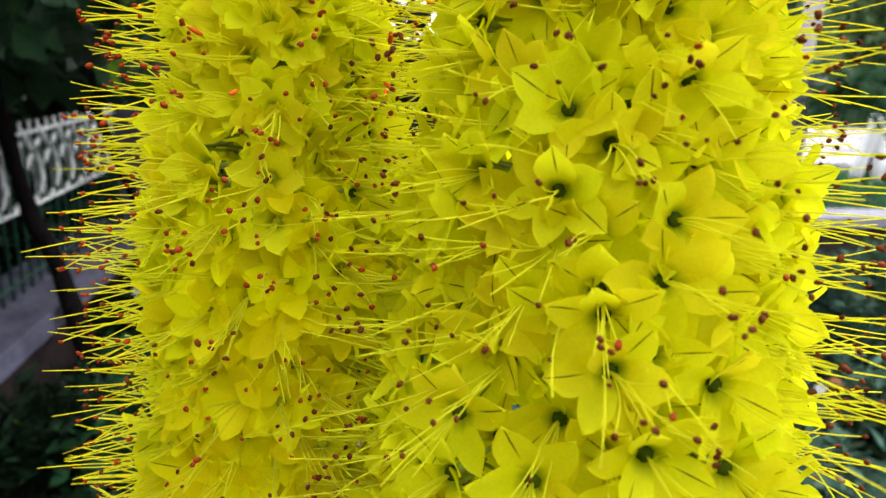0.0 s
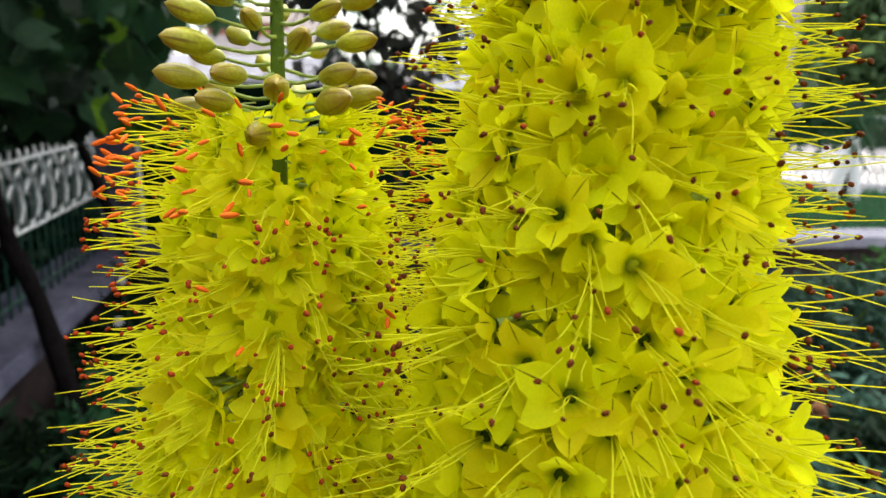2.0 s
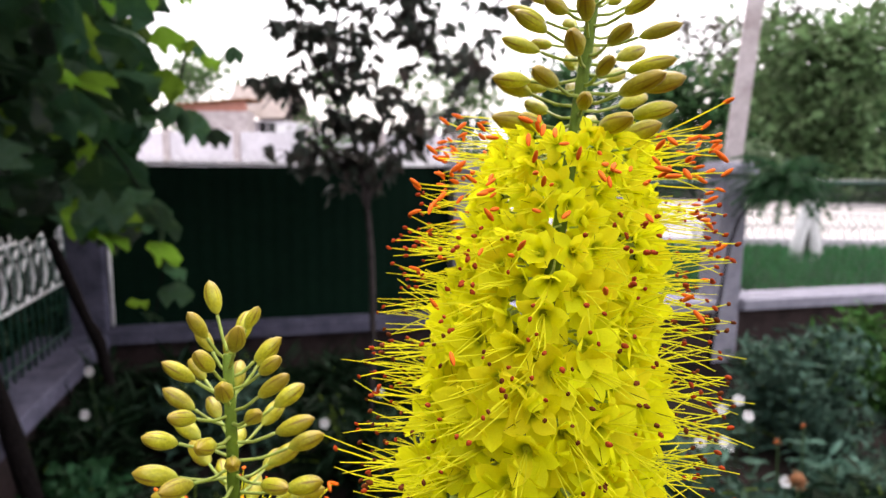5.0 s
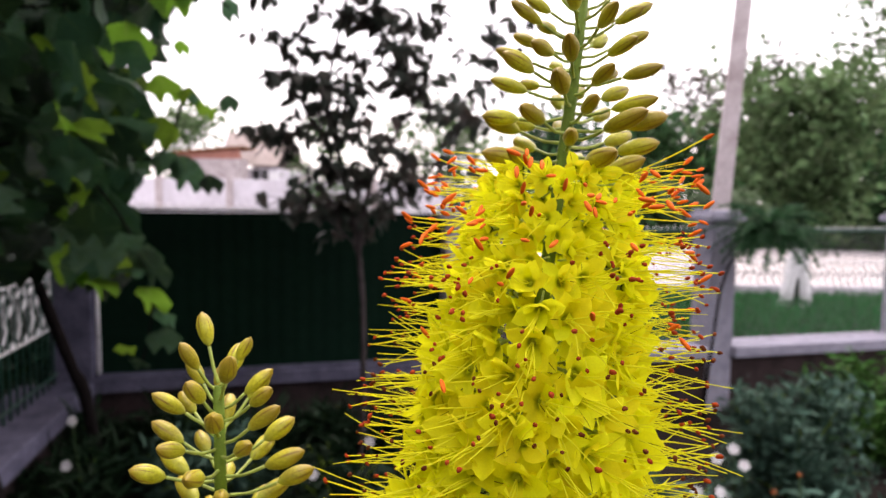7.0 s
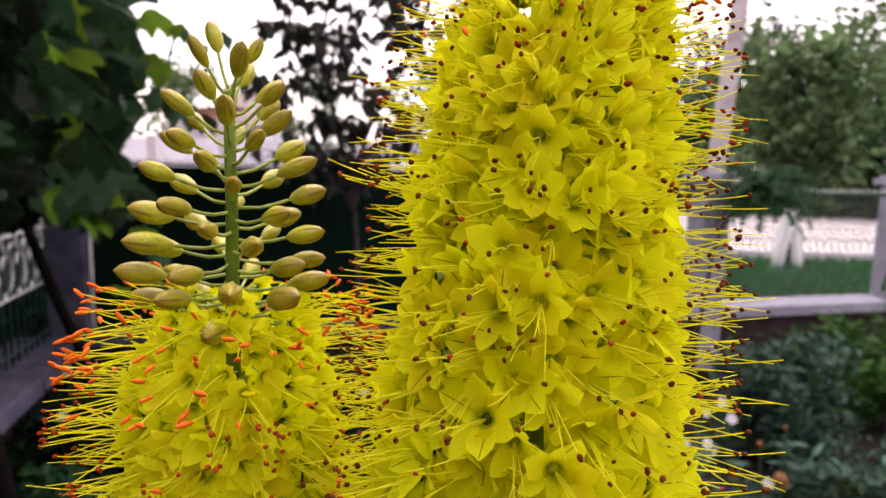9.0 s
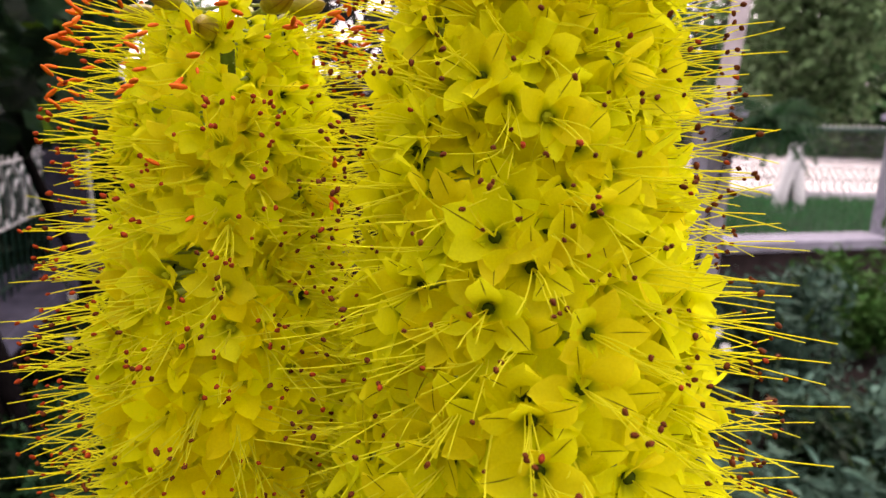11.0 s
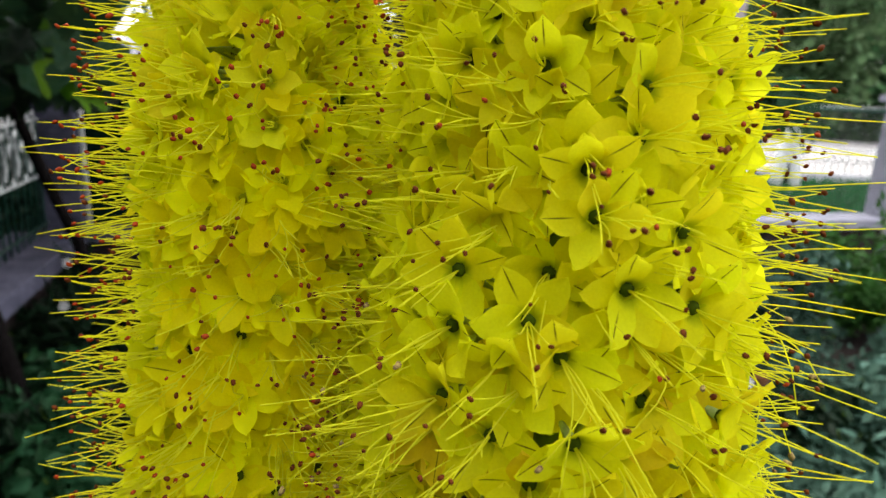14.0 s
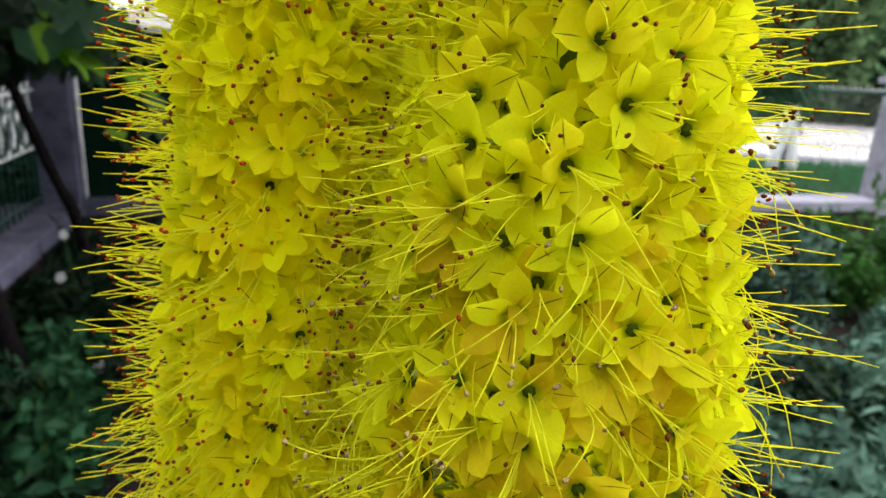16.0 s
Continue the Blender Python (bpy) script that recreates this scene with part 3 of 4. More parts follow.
def dusky_tree():
    """A slender tree that forks low into leaning stems, with twigs of drooping oval leaves."""
    rnd = random.Random(11)
    foot = Vector((-0.40, 3.85, 0.05))
    t = thing("dusky_tree", foot, label="slender young tree with dusky dark leaves before the fence", category="tree")
    stems = (
        ([(-0.40, 3.85, 0.05), (-0.385, 3.85, 0.8), (-0.41, 3.85, 1.36), (-0.53, 3.86, 1.95), (-0.60, 3.88, 2.3), (-0.50, 3.9, 2.8), (-0.42, 3.9, 3.25)], 0.021, 0.45),
        ([(-0.41, 3.85, 1.38), (-0.36, 3.83, 1.75), (-0.18, 3.8, 2.1), (0.0, 3.8, 2.5), (0.06, 3.82, 3.15)], 0.013, 0.15),
        ([(-0.53, 3.86, 1.95), (-0.78, 3.9, 2.3), (-0.86, 3.92, 2.8), (-0.90, 3.95, 3.2)], 0.010, 0.1),
        ([(-0.41, 3.85, 1.42), (-0.60, 3.8, 1.60), (-0.80, 3.78, 1.66)], 0.007, 0.1),
        ([(-0.40, 3.85, 1.46), (-0.20, 3.9, 1.70), (0.05, 3.92, 1.95), (0.26, 3.94, 2.35), (0.33, 3.95, 2.9)], 0.010, 0.1),
        ([(-0.56, 3.87, 2.1), (-0.38, 3.9, 2.45), (-0.22, 3.9, 2.75), (-0.20, 3.9, 3.2)], 0.008, 0.05),
        ([(-0.45, 3.85, 1.55), (-0.72, 3.9, 1.85), (-0.95, 3.92, 2.05)], 0.008, 0.1),
    )
    twigs, kinds, crown = Geo(), [leaf_card(0.085 * s, 0.058 * s, b) for s, b in ((0.75, 0.1), (1.0, 0.35), (1.15, 0.5))], Geo()
    for pts, r, bare in stems:
        c = [Vector(q) - foot for q in curve_through(pts, 16)]
        part("stem", tube([tuple(q) for q in c], [r * (1 - 0.72 * i / 15) for i in range(16)], 7), t, mats=TREEBARK)
        long = sum((c[i + 1] - c[i]).length for i in range(15))
        for k in range(int(long * (1 - bare) * 25)):
            root = c[min(15, int(15 * (bare + (1 - bare) * rnd.random())))]
            a, reach = rnd.uniform(0, 6.283), rnd.uniform(0.10, 0.30)
            tip = root + Vector((math.cos(a) * reach, math.sin(a) * reach * 0.8, rnd.uniform(-0.2, 0.7) * reach))
            mid = root.lerp(tip, 0.5) + Vector((0, 0, 0.03))
            line = curve_through([tuple(root), tuple(mid), tuple(tip)], 5)
            twigs.put(tube(line, [0.003, 0.0026, 0.0022, 0.0018, 0.0012], 4), Matrix.Identity(4))
            for j in range(rnd.randrange(5, 11)):
                at = Vector(line[1 + j % 4]) + Vector((rnd.gauss(0, 0.025), rnd.gauss(0, 0.025), rnd.gauss(0, 0.02)))
                e = Euler((rnd.gauss(-0.55, 0.5), rnd.gauss(0, 0.5), rnd.uniform(0, 6.283)))
                crown.put(kinds[rnd.randrange(3)], Matrix.Translation(at) @ e.to_matrix().to_4x4())
    part("twig_mass", twigs, t, mats=TREEBARK)["kind"] = "stuff"
    part("crown", crown, t, mats=TREELEAF)["kind"] = "stuff"


dusky_tree()
limed = limbed_tree("lime_washed_tree", (5.45, 11.0, 0.0), 3.5, 0.09, (1.5, 0.42), 300, 12, (0.16, 0.11), FARLEAF, label="street tree with two white lime-washed trunk feet", spread=0.2, per=12)
for bend in ((-0.17, -0.11, -0.03, 0.01), (0.17, 0.12, 0.07, 0.03)):
    part("lime_wash", tube([(x, -0.03, 0.38 * i) for i, x in enumerate(bend)], [0.12, 0.10, 0.095, 0.092], 10), limed, "white lime-washed trunk", mats=LIME)
for n, (x, y, h, r, low) in enumerate(((16.2, 25.5, 10.8, 3.2, 0.30), (19.5, 25.0, 10.5, 4.0, 0.25), (24.0, 27.0, 11.0, 4.6, 0.06))):
    limbed_tree("broad_tree", (x, y, 0), h, 0.16, (r, low), 480, 20 + n, (0.28, 0.19), FARLEAF, label="broad green street tree in full leaf", spread=0.42, per=6, inner=0.4)
for n, (x, y, h, r) in enumerate(((7.0, 26.5, 4.4, 2.0), (3.6, 27.0, 4.6, 2.2), (10.2, 26.0, 4.0, 2.2), (12.8, 25.2, 4.2, 2.4), (15.4, 24.8, 4.6, 2.4), (18.4, 24.4, 5.0, 2.8))):
    limbed_tree("bushy_tree", (x, y, 0), h, 0.12, (r, 0.03), 420, 60 + n, (0.28, 0.19), DEEPFAR, label="low dense dark green tree across the street", spread=0.36, per=10)
for n, (x, h, r) in enumerate(((8.6, 6.6, 1.5), (10.6, 6.7, 1.7), (12.3, 7.4, 1.6))):
    limbed_tree("airy_tree", (x, 26.8 + 0.4 * n, 0), h, 0.10, (r, 0.30), 220, 27 + n, (0.26, 0.16), AIRYLEAF, label="thin-leaved street tree with sky between its twigs", spread=0.30, per=3)
limbed_tree("pale_tree", (-3.2, 15.0, 0), 3.4, 0.06, (0.9, 0.3), 96, 31, (0.12, 0.07), FRESH, label="small pale green tree by the street wall", spread=0.14, per=8)
limbed_tree("broad_tree", (-13.0, 30.0, 0), 5.4, 0.14, (2.4, 0.2), 220, 35, (0.25, 0.16), FARLEAF, label="far tree behind the brick house", spread=0.3, per=9)
limbed_tree("broad_tree", (-1.0, 30.0, 0), 5.2, 0.14, (3.0, 0.2), 260, 36, (0.25, 0.16), FARLEAF, label="far tree beside the brick house", spread=0.3, per=9)

pole_m = Matrix.Translation((3.0, 8.0, 0)) @ Matrix.Rotation(radians(3.6), 4, "Y")
pole = thing("utility_pole", m=pole_m, label="weathered grey concrete utility pole leaning slightly", category="pole")
part("shaft", tube([(0, 0, 0), (0, 0, 4.0), (0, 0, 8.0)], [0.145, 0.122, 0.10], 4), pole, mats=POLE, smooth=False)


def street_wall():
    p = thing("street_wall", (0, 16.0, 0), label="pale plastered wall panels between posts across the street", category="wall")
    x = -9.31
    for i in range(5):
        part("panel", box(1.60, 0.1, 2.08, 0.01, (x + 0.885, 0, 0)), p, mats=PLASTER, smooth=False)
        part("post", box(0.165, 0.18, 2.14, 0.015, (x, 0, 0)), p, "grey brown concrete post", mats=POLE, smooth=False)
        x += 1.77
    part("post", box(0.165, 0.18, 2.14, 0.015, (x, 0, 0)), p, "grey brown concrete post", mats=POLE, smooth=False)


street_wall()


def house():
    """A brick house with a stepped slate roof, its gable to one side, and a plastered lean-to before it."""
    p = thing("house", (-8.4, 22.0, 0), label="small brick house with a slate roof and plastered lean-to", category="house")
    part("wall", box(2.5, 3.6, 2.62, 0.02, (0.55, 2.3, 0)), p, "pale plastered wall", mats=PLASTER, smooth=False)
    for y0, y1 in ((0.35, 2.2), (4.1, 2.2)):
        v, f, n = [], [], 9
        for i in range(n + 1):
            t = i / n
            for lift in ((0.045, 0.0) if i else (0.045,)):
                for x in (-0.25 - 0.29 * t, 1.85 - 0.1 * t):
                    v.append((x, y0 + (y1 - y0) * t, 2.66 + 1.28 * t + lift))
        f = [(2 * i, 2 * i + 1, 2 * i + 3, 2 * i + 2) for i in range(len(v) // 2 - 1)]
        part("roof_slope", Geo().add(v, f), p, "grey brown slates in courses", mats=ROOF, smooth=False)
    part("gable", Geo().add([(-0.54, 2.2, 3.95), (-0.27, 0.45, 2.7), (-0.95, 4.0, 2.7)], [(0, 1, 2)]), p, "red brick gable", mats=BRICK, smooth=False)
    part("bargeboard", tube([(-0.55, 2.18, 3.98), (-0.26, 0.34, 2.72)], [0.035] * 2, 4), p, "white bargeboard", mats=LIME, smooth=False)
    part("lean_to_wall", box(2.15, 0.9, 2.86, 0.02, (-0.12, -0.4, 0)), p, "grey plastered lean-to wall", mats=POLE, smooth=False)
    band = [(-1.2, 0, 2.862), (0.955, 0, 2.862), (0.955, 0, 3.2), (-1.2, 0, 3.0)]
    band = [(x, y, z) for y in (-0.86, -0.66) for x, _, z in band]
    part("brick_band", Geo().add(band, [(0, 1, 2, 3), (7, 6, 5, 4), (0, 4, 5, 1), (1, 5, 6, 2), (2, 6, 7, 3), (3, 7, 4, 0)]), p, "red brick course", mats=BRICK, smooth=False)
    slab = [(x, y, z + dz) for dz in (0.0, 0.06) for x, y, z in ((-1.35, -1.0, 2.99), (1.1, -1.0, 3.21), (1.1, 0.4, 3.21), (-1.35, 0.4, 2.99))]
    part("lean_to_roof", Geo().add(slab, [(3, 2, 1, 0), (4, 5, 6, 7), (0, 1, 5, 4), (1, 2, 6, 5), (2, 3, 7, 6), (3, 0, 4, 7)]), p, "rusty sheet roof", mats=DRY, smooth=False)
    win = part("window", box(0.6, 0.08, 0.42, 0.01, (1.25, 0.46, 2.18)), p, mats=PLASTER, smooth=False)
    for x in (1.1, 1.4):
        part("pane", box(0.25, 0.04, 0.34, 0, (x, 0.41, 2.22)), win, mats=DARKGLASS, smooth=False)
    part("door", box(0.32, 0.06, 2.4, 0.01, (1.68, 0.46, 0.1)), p, "white painted door", mats=LIME, smooth=False)


house()

# ---- plants of the bed ----


def leafy_shrub(name, at, size, count, seed, mat, leaf, label, upright=False):
    rnd = random.Random(seed)
    t = thing(name, at, label=label, category="shrub")
    g, ends = Geo(), []
    for i in range(26):
        a, e = rnd.uniform(0, 6.283), rnd.uniform(0.15, 1.0)
        tip = Vector((math.cos(a) * size[0] * math.sqrt(1 - e * e * 0.8) * rnd.uniform(0.6, 1), math.sin(a) * size[1] * math.sqrt(1 - e * e * 0.8) * rnd.uniform(0.6, 1), size[2] * e * rnd.uniform(0.85, 1.05)))
        pts = curve_through([(0, 0, 0), tuple(tip * 0.5 + Vector((0, 0, 0.06))), tuple(tip)], 5)
        g.put(tube(pts, [0.008, 0.006, 0.005, 0.004, 0.002], 4), Matrix.Identity(4))
        for j in range(count // 26):
            ends.append(tip * rnd.uniform(0.35, 1.02))
    part("stem", g, t, mats=STEM)["kind"] = "stuff"
    c = part("foliage", scatter_leaves(Geo(), rnd, ends, 3, 0.045, *leaf, droop=-0.5 if upright else 0.2), t, mats=mat)
    c["kind"] = "stuff"
    return t


leafy_shrub("sage_shrub", (2.05, 3.85, 0.05), (0.52, 0.4, 0.72), 1300, 41, SAGE, (0.075, 0.022), "rounded grey-green shrub in front of the low wall", True)
leafy_shrub("green_shrub", (2.95, 4.5, 0.05), (0.55, 0.4, 0.86), 1100, 42, FRESH, (0.08, 0.03), "loose fresh green shrub beside the low wall", True)


def frond_plant(name, stem, fronds, reach, leaflet, droop, mat, seed, label, low=0.75):
    """A thin stem with arching fronds; each frond is a rib with pairs of narrow leaflets."""
    rnd = random.Random(seed)
    foot = Vector(stem[0])
    p = thing(name, foot, label=label, category="shrub")
    line = [Vector(q) - foot for q in curve_through(stem, 10)]
    part("stem", tube([tuple(q) for q in line], [0.016 * (1 - 0.06 * i) for i in range(10)], 6), p, mats=BARK)
    for k in range(fronds):
        root = line[-1].lerp(line[5], rnd.random() * (1 - low))
        a, up = k * 2.4 + rnd.uniform(-0.4, 0.4), rnd.uniform(0.15, 1.2)
        size = reach * rnd.uniform(0.6, 1.1)
        rib, pos, way = [root], root.copy(), Vector((math.cos(a) * math.cos(up), math.sin(a) * math.cos(up), math.sin(up)))
        for i in range(12):
            pos = pos + way * size / 12
            way = (way + Vector((0, 0, -droop / 12))).normalized()
            rib.append(pos.copy())
        v, f = [tuple(q) for q in rib], []
        for i in range(1, 12):
            along = (rib[i + 1] - rib[i]).normalized()
            side = along.cross(Vector((0, 0, 1))).normalized()
            for sgn in (-1, 1):
                d = (along * 0.7 + side * sgn + Vector((0, 0, -0.35 + rnd.gauss(0, 0.15)))).normalized() * leaflet * rnd.uniform(0.75, 1.15) * (1 - 0.4 * abs(i - 6) / 6)
                half_way = along * leaflet * 0.11
                n = len(v)
                v += [tuple(rib[i] + d * 0.45 - half_way), tuple(rib[i] + d + Vector((0, 0, -0.1 * leaflet))), tuple(rib[i] + d * 0.45 + half_way)]
                f += [(i, n, n + 1, n + 2), (i, n + 2, i + 1)]
        g = Geo().add(v, f, [(0.5, 0.5)] * len(v))
        part("frond", g, p, mats=mat)
    return p


frond_plant("feathery_sapling", [(2.03, 5.25, 0.05), (2.083, 5.28, 0.56), (2.195, 5.3, 1.236), (2.52, 5.25, 1.54)], 84, 0.50, 0.085, 1.9, DEEPFROND, 44, "thin-stemmed sapling with feathery fronds before the chain-link fence")
frond_plant("arching_shrub", [(3.35, 8.7, 0.0), (3.4, 8.7, 0.9), (3.42, 8.7, 1.75)], 44, 0.75, 0.13, 2.2, FROND, 45, "pale green shrub with arching fronds beside the pole")
frond_plant("arching_shrub", [(2.55, 9.2, 0.0), (2.55, 9.2, 0.9), (2.6, 9.2, 1.9)], 36, 0.75, 0.13, 2.0, FROND, 46, "pale green shrub with arching fronds beside the pole")
for n, x in enumerate((9.6, 11.4, 13.0, 14.8)):
    leafy_shrub("verge_shrub", (x, 24.6, 0.0), (1.2, 0.7, 1.1 + 0.15 * (n % 2)), 700, 48 + n, FRESH, (0.24, 0.11), "pale green bush across the street", True)
leafy_shrub("green_shrub", (1.9, 2.6, 0.03), (0.5, 0.4, 0.42), 700, 43, SHADELEAF, (0.09, 0.03), "low dark green leafy plant in the bed")
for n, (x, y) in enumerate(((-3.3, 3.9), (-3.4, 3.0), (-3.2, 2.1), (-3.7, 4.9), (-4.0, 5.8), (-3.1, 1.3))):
    leafy_shrub("hedge_shrub", (x, y, 0.0), (0.75, 0.75, 1.95), 1500, 90 + n, SHADELEAF, (0.14, 0.08), "dark green hedge bush behind the side fence")
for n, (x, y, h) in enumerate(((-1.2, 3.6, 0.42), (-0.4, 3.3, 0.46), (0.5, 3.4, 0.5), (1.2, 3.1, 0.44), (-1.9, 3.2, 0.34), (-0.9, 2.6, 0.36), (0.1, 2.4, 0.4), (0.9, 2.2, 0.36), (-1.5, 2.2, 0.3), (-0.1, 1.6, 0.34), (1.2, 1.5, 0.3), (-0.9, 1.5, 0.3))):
    leafy_shrub("bed_plant", (x, y, 0.03), (0.42, 0.36, h), 420, 60 + n, SHADELEAF if n % 3 else SAGE, (0.11, 0.026), "dark leafy border plant growing in the bed", n % 2 == 0)

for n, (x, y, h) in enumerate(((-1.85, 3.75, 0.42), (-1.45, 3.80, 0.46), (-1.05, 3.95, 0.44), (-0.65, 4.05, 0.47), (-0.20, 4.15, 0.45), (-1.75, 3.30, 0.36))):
    leafy_shrub("dark_border_plant", (x, y, 0.03), (0.30, 0.24, h), 360, 140 + n, SHADELEAF, (0.16, 0.022), "tall dark strap-leaved plant against the low wall", True)
for n, (x, y, h) in enumerate(((1.78, 2.35, 0.30), (2.10, 2.55, 0.36), (1.95, 3.00, 0.34), (2.40, 3.10, 0.36), (1.55, 2.05, 0.26), (2.35, 2.70, 0.34), (2.75, 3.50, 0.40), (1.35, 2.35, 0.30))):
    leafy_shrub("grey_border_plant", (x, y, 0.03), (0.34, 0.30, h), 520, 110 + n, PALESAGE, (0.10, 0.034), "soft grey-green border plant growing in the bed", True)
for n, (x, y, h) in enumerate(((-1.30, 2.40, 0.28), (-1.12, 2.10, 0.24), (-1.50, 2.75, 0.26))):
    leafy_shrub("green_border_plant", (x, y, 0.03), (0.22, 0.20, h), 300, 120 + n, DEEPFROND, (0.07, 0.045), "small green leafy plant in the bed", True)


def round_petal(length, width):
    """A broad petal with a rounded, slightly notched end."""
    v, f = [], []
    for t, w in ((0, 0.12), (0.25, 0.55), (0.55, 0.95), (0.85, 0.92), (1.0, 0.5)):
        for sgn in (-1, 0, 1):
            v.append((sgn * w * width / 2, t * length - (0.06 * length if t == 1.0 and sgn == 0 else 0), 0.12 * length * t * t + abs(sgn) * 0.06 * width))
    for i in range(4):
        for k in range(2):
            a = i * 3 + k
            f.append((a, a + 1, a + 4, a + 3))
    return Geo().add(v, f, [(0.5, 0.5)] * len(v))


def white_flower(at, r, tilt, seed):
    rnd = random.Random(seed)
    f = thing("white_flower", at, m=Matrix.Translation(at), label="small white garden flower on a thin green stem", category="flower", group="white flowers in the bed")
    foot = Vector((rnd.uniform(-0.05, 0.05), rnd.uniform(-0.05, 0.05), 0.05 - at[2]))
    part("stem", tube(curve_through([tuple(foot), tuple(foot * 0.5 + Vector((0.01, 0, 0))), (0, 0, 0)], 6), [0.003] * 6, 5), f, mats=THINSTEM)
    face = turned((rnd.uniform(-0.4, 0.4), -1, rnd.uniform(0.1, tilt)), rnd.uniform(0, 6))
    me = round_petal(r, r * 0.85).mesh("petal", WHITEPETAL)
    for k in range(5):
        part("petal", me, f, m=face @ Matrix.Rotation(k * 1.2566, 4, "Z"))
    part("eye", ball(r * 0.16, r * 0.16, r * 0.1), f, "dark eye", m=face, mats=DRY)


for n, (x, y, z) in enumerate(((-1.69, 3.2, 0.615), (-1.80, 3.2, 0.337), (-1.73, 3.2, 0.389), (-0.512, 3.2, 0.39), (-0.24, 3.2, 0.56), (1.45, 3.2, 0.582), (1.376, 3.2, 0.534),
                               (1.50, 3.2, 0.505), (1.32, 3.0, 0.463), (1.22, 3.0, 0.46), (1.423, 3.2, 0.352), (1.55, 2.9, 0.34), (-1.219, 2.6, 0.236))):
    white_flower((x, y, z), 0.026, 0.8, 70 + n)


def dried_head(at, r, mat, label):
    rnd = random.Random(int(at[0] * 100))
    f = thing("garden_flower", m=Matrix.Translation(at), label=label, category="flower")
    part("stem", tube([(0.02, 0, 0.05 - at[2]), (0.01, 0, (0.05 - at[2]) * 0.4), (0, 0, 0)], [0.004] * 3, 5), f, mats=THINSTEM)
    part("head", ball(r * 0.6, r * 0.6, r * 0.5, 10, 6, lump=0.3, rnd=rnd), f, mats=DRY)
    me = leaf_card(r, r * 0.35, 0.5).mesh("petal", mat)
    for k in range(11):
        part("petal", me, f, m=turned((0, -0.7, 0.7)) @ Matrix.Rotation(k * 0.571, 4, "Z") @ Matrix.Rotation(rnd.uniform(-0.5, 0.2), 4, "X"))


dried_head((1.45, 2.6, 0.505), 0.042, DRY, "withered brown flower head on a thin stem")
dried_head((1.55, 3.0, 0.475), 0.016, ORANGEPETAL, "small orange garden flower in the bed")
dried_head((1.653, 3.0, 0.555), 0.014, ORANGEPETAL, "small orange garden flower in the bed")

# ---- grape vine ----


def grape_leaf_mesh(seed):
    """A lobed, toothed and slightly folded vine leaf, one unit across, its stalk at the origin."""
    rnd = random.Random(seed)
    v, uv, f = [(0, 0, 0)], [(0.5, 0)], []
    outline = []
    n = 45
    for i in range(n):
        a = math.pi * (-0.5 + 0.13) + (2 * math.pi - 0.26 * math.pi) * i / (n - 1)
        b = a - math.pi / 2
        lobe = 0.44 + 0.034 * math.cos(5 * b * 0.93) + 0.03 * math.cos(b)
        tooth = 1 + (0.045 if i % 2 == 0 else -0.03) + rnd.uniform(-0.03, 0.03)
        outline.append((math.cos(a) * lobe * tooth, math.sin(a) * lobe * tooth + 0.12))
    for ring in (0.5, 1.0):
        for x, y in outline:
            x, y = x * ring, y * ring
            z = -0.34 * (x * x + y * y) + 0.16 * abs(x) + 0.06 * math.sin(8 * x + seed) * ring + 0.04 * math.sin(11 * y + 2 * seed) * ring
            v.append((x, y, z))
            uv.append((0.5 + x, 0.5 + y))
    for i in range(n - 1):
        f.append((0, 1 + i, 2 + i))
        f.append((1 + i, 1 + n + i, 2 + n + i, 2 + i))
    return Geo().add(v, f, uv)


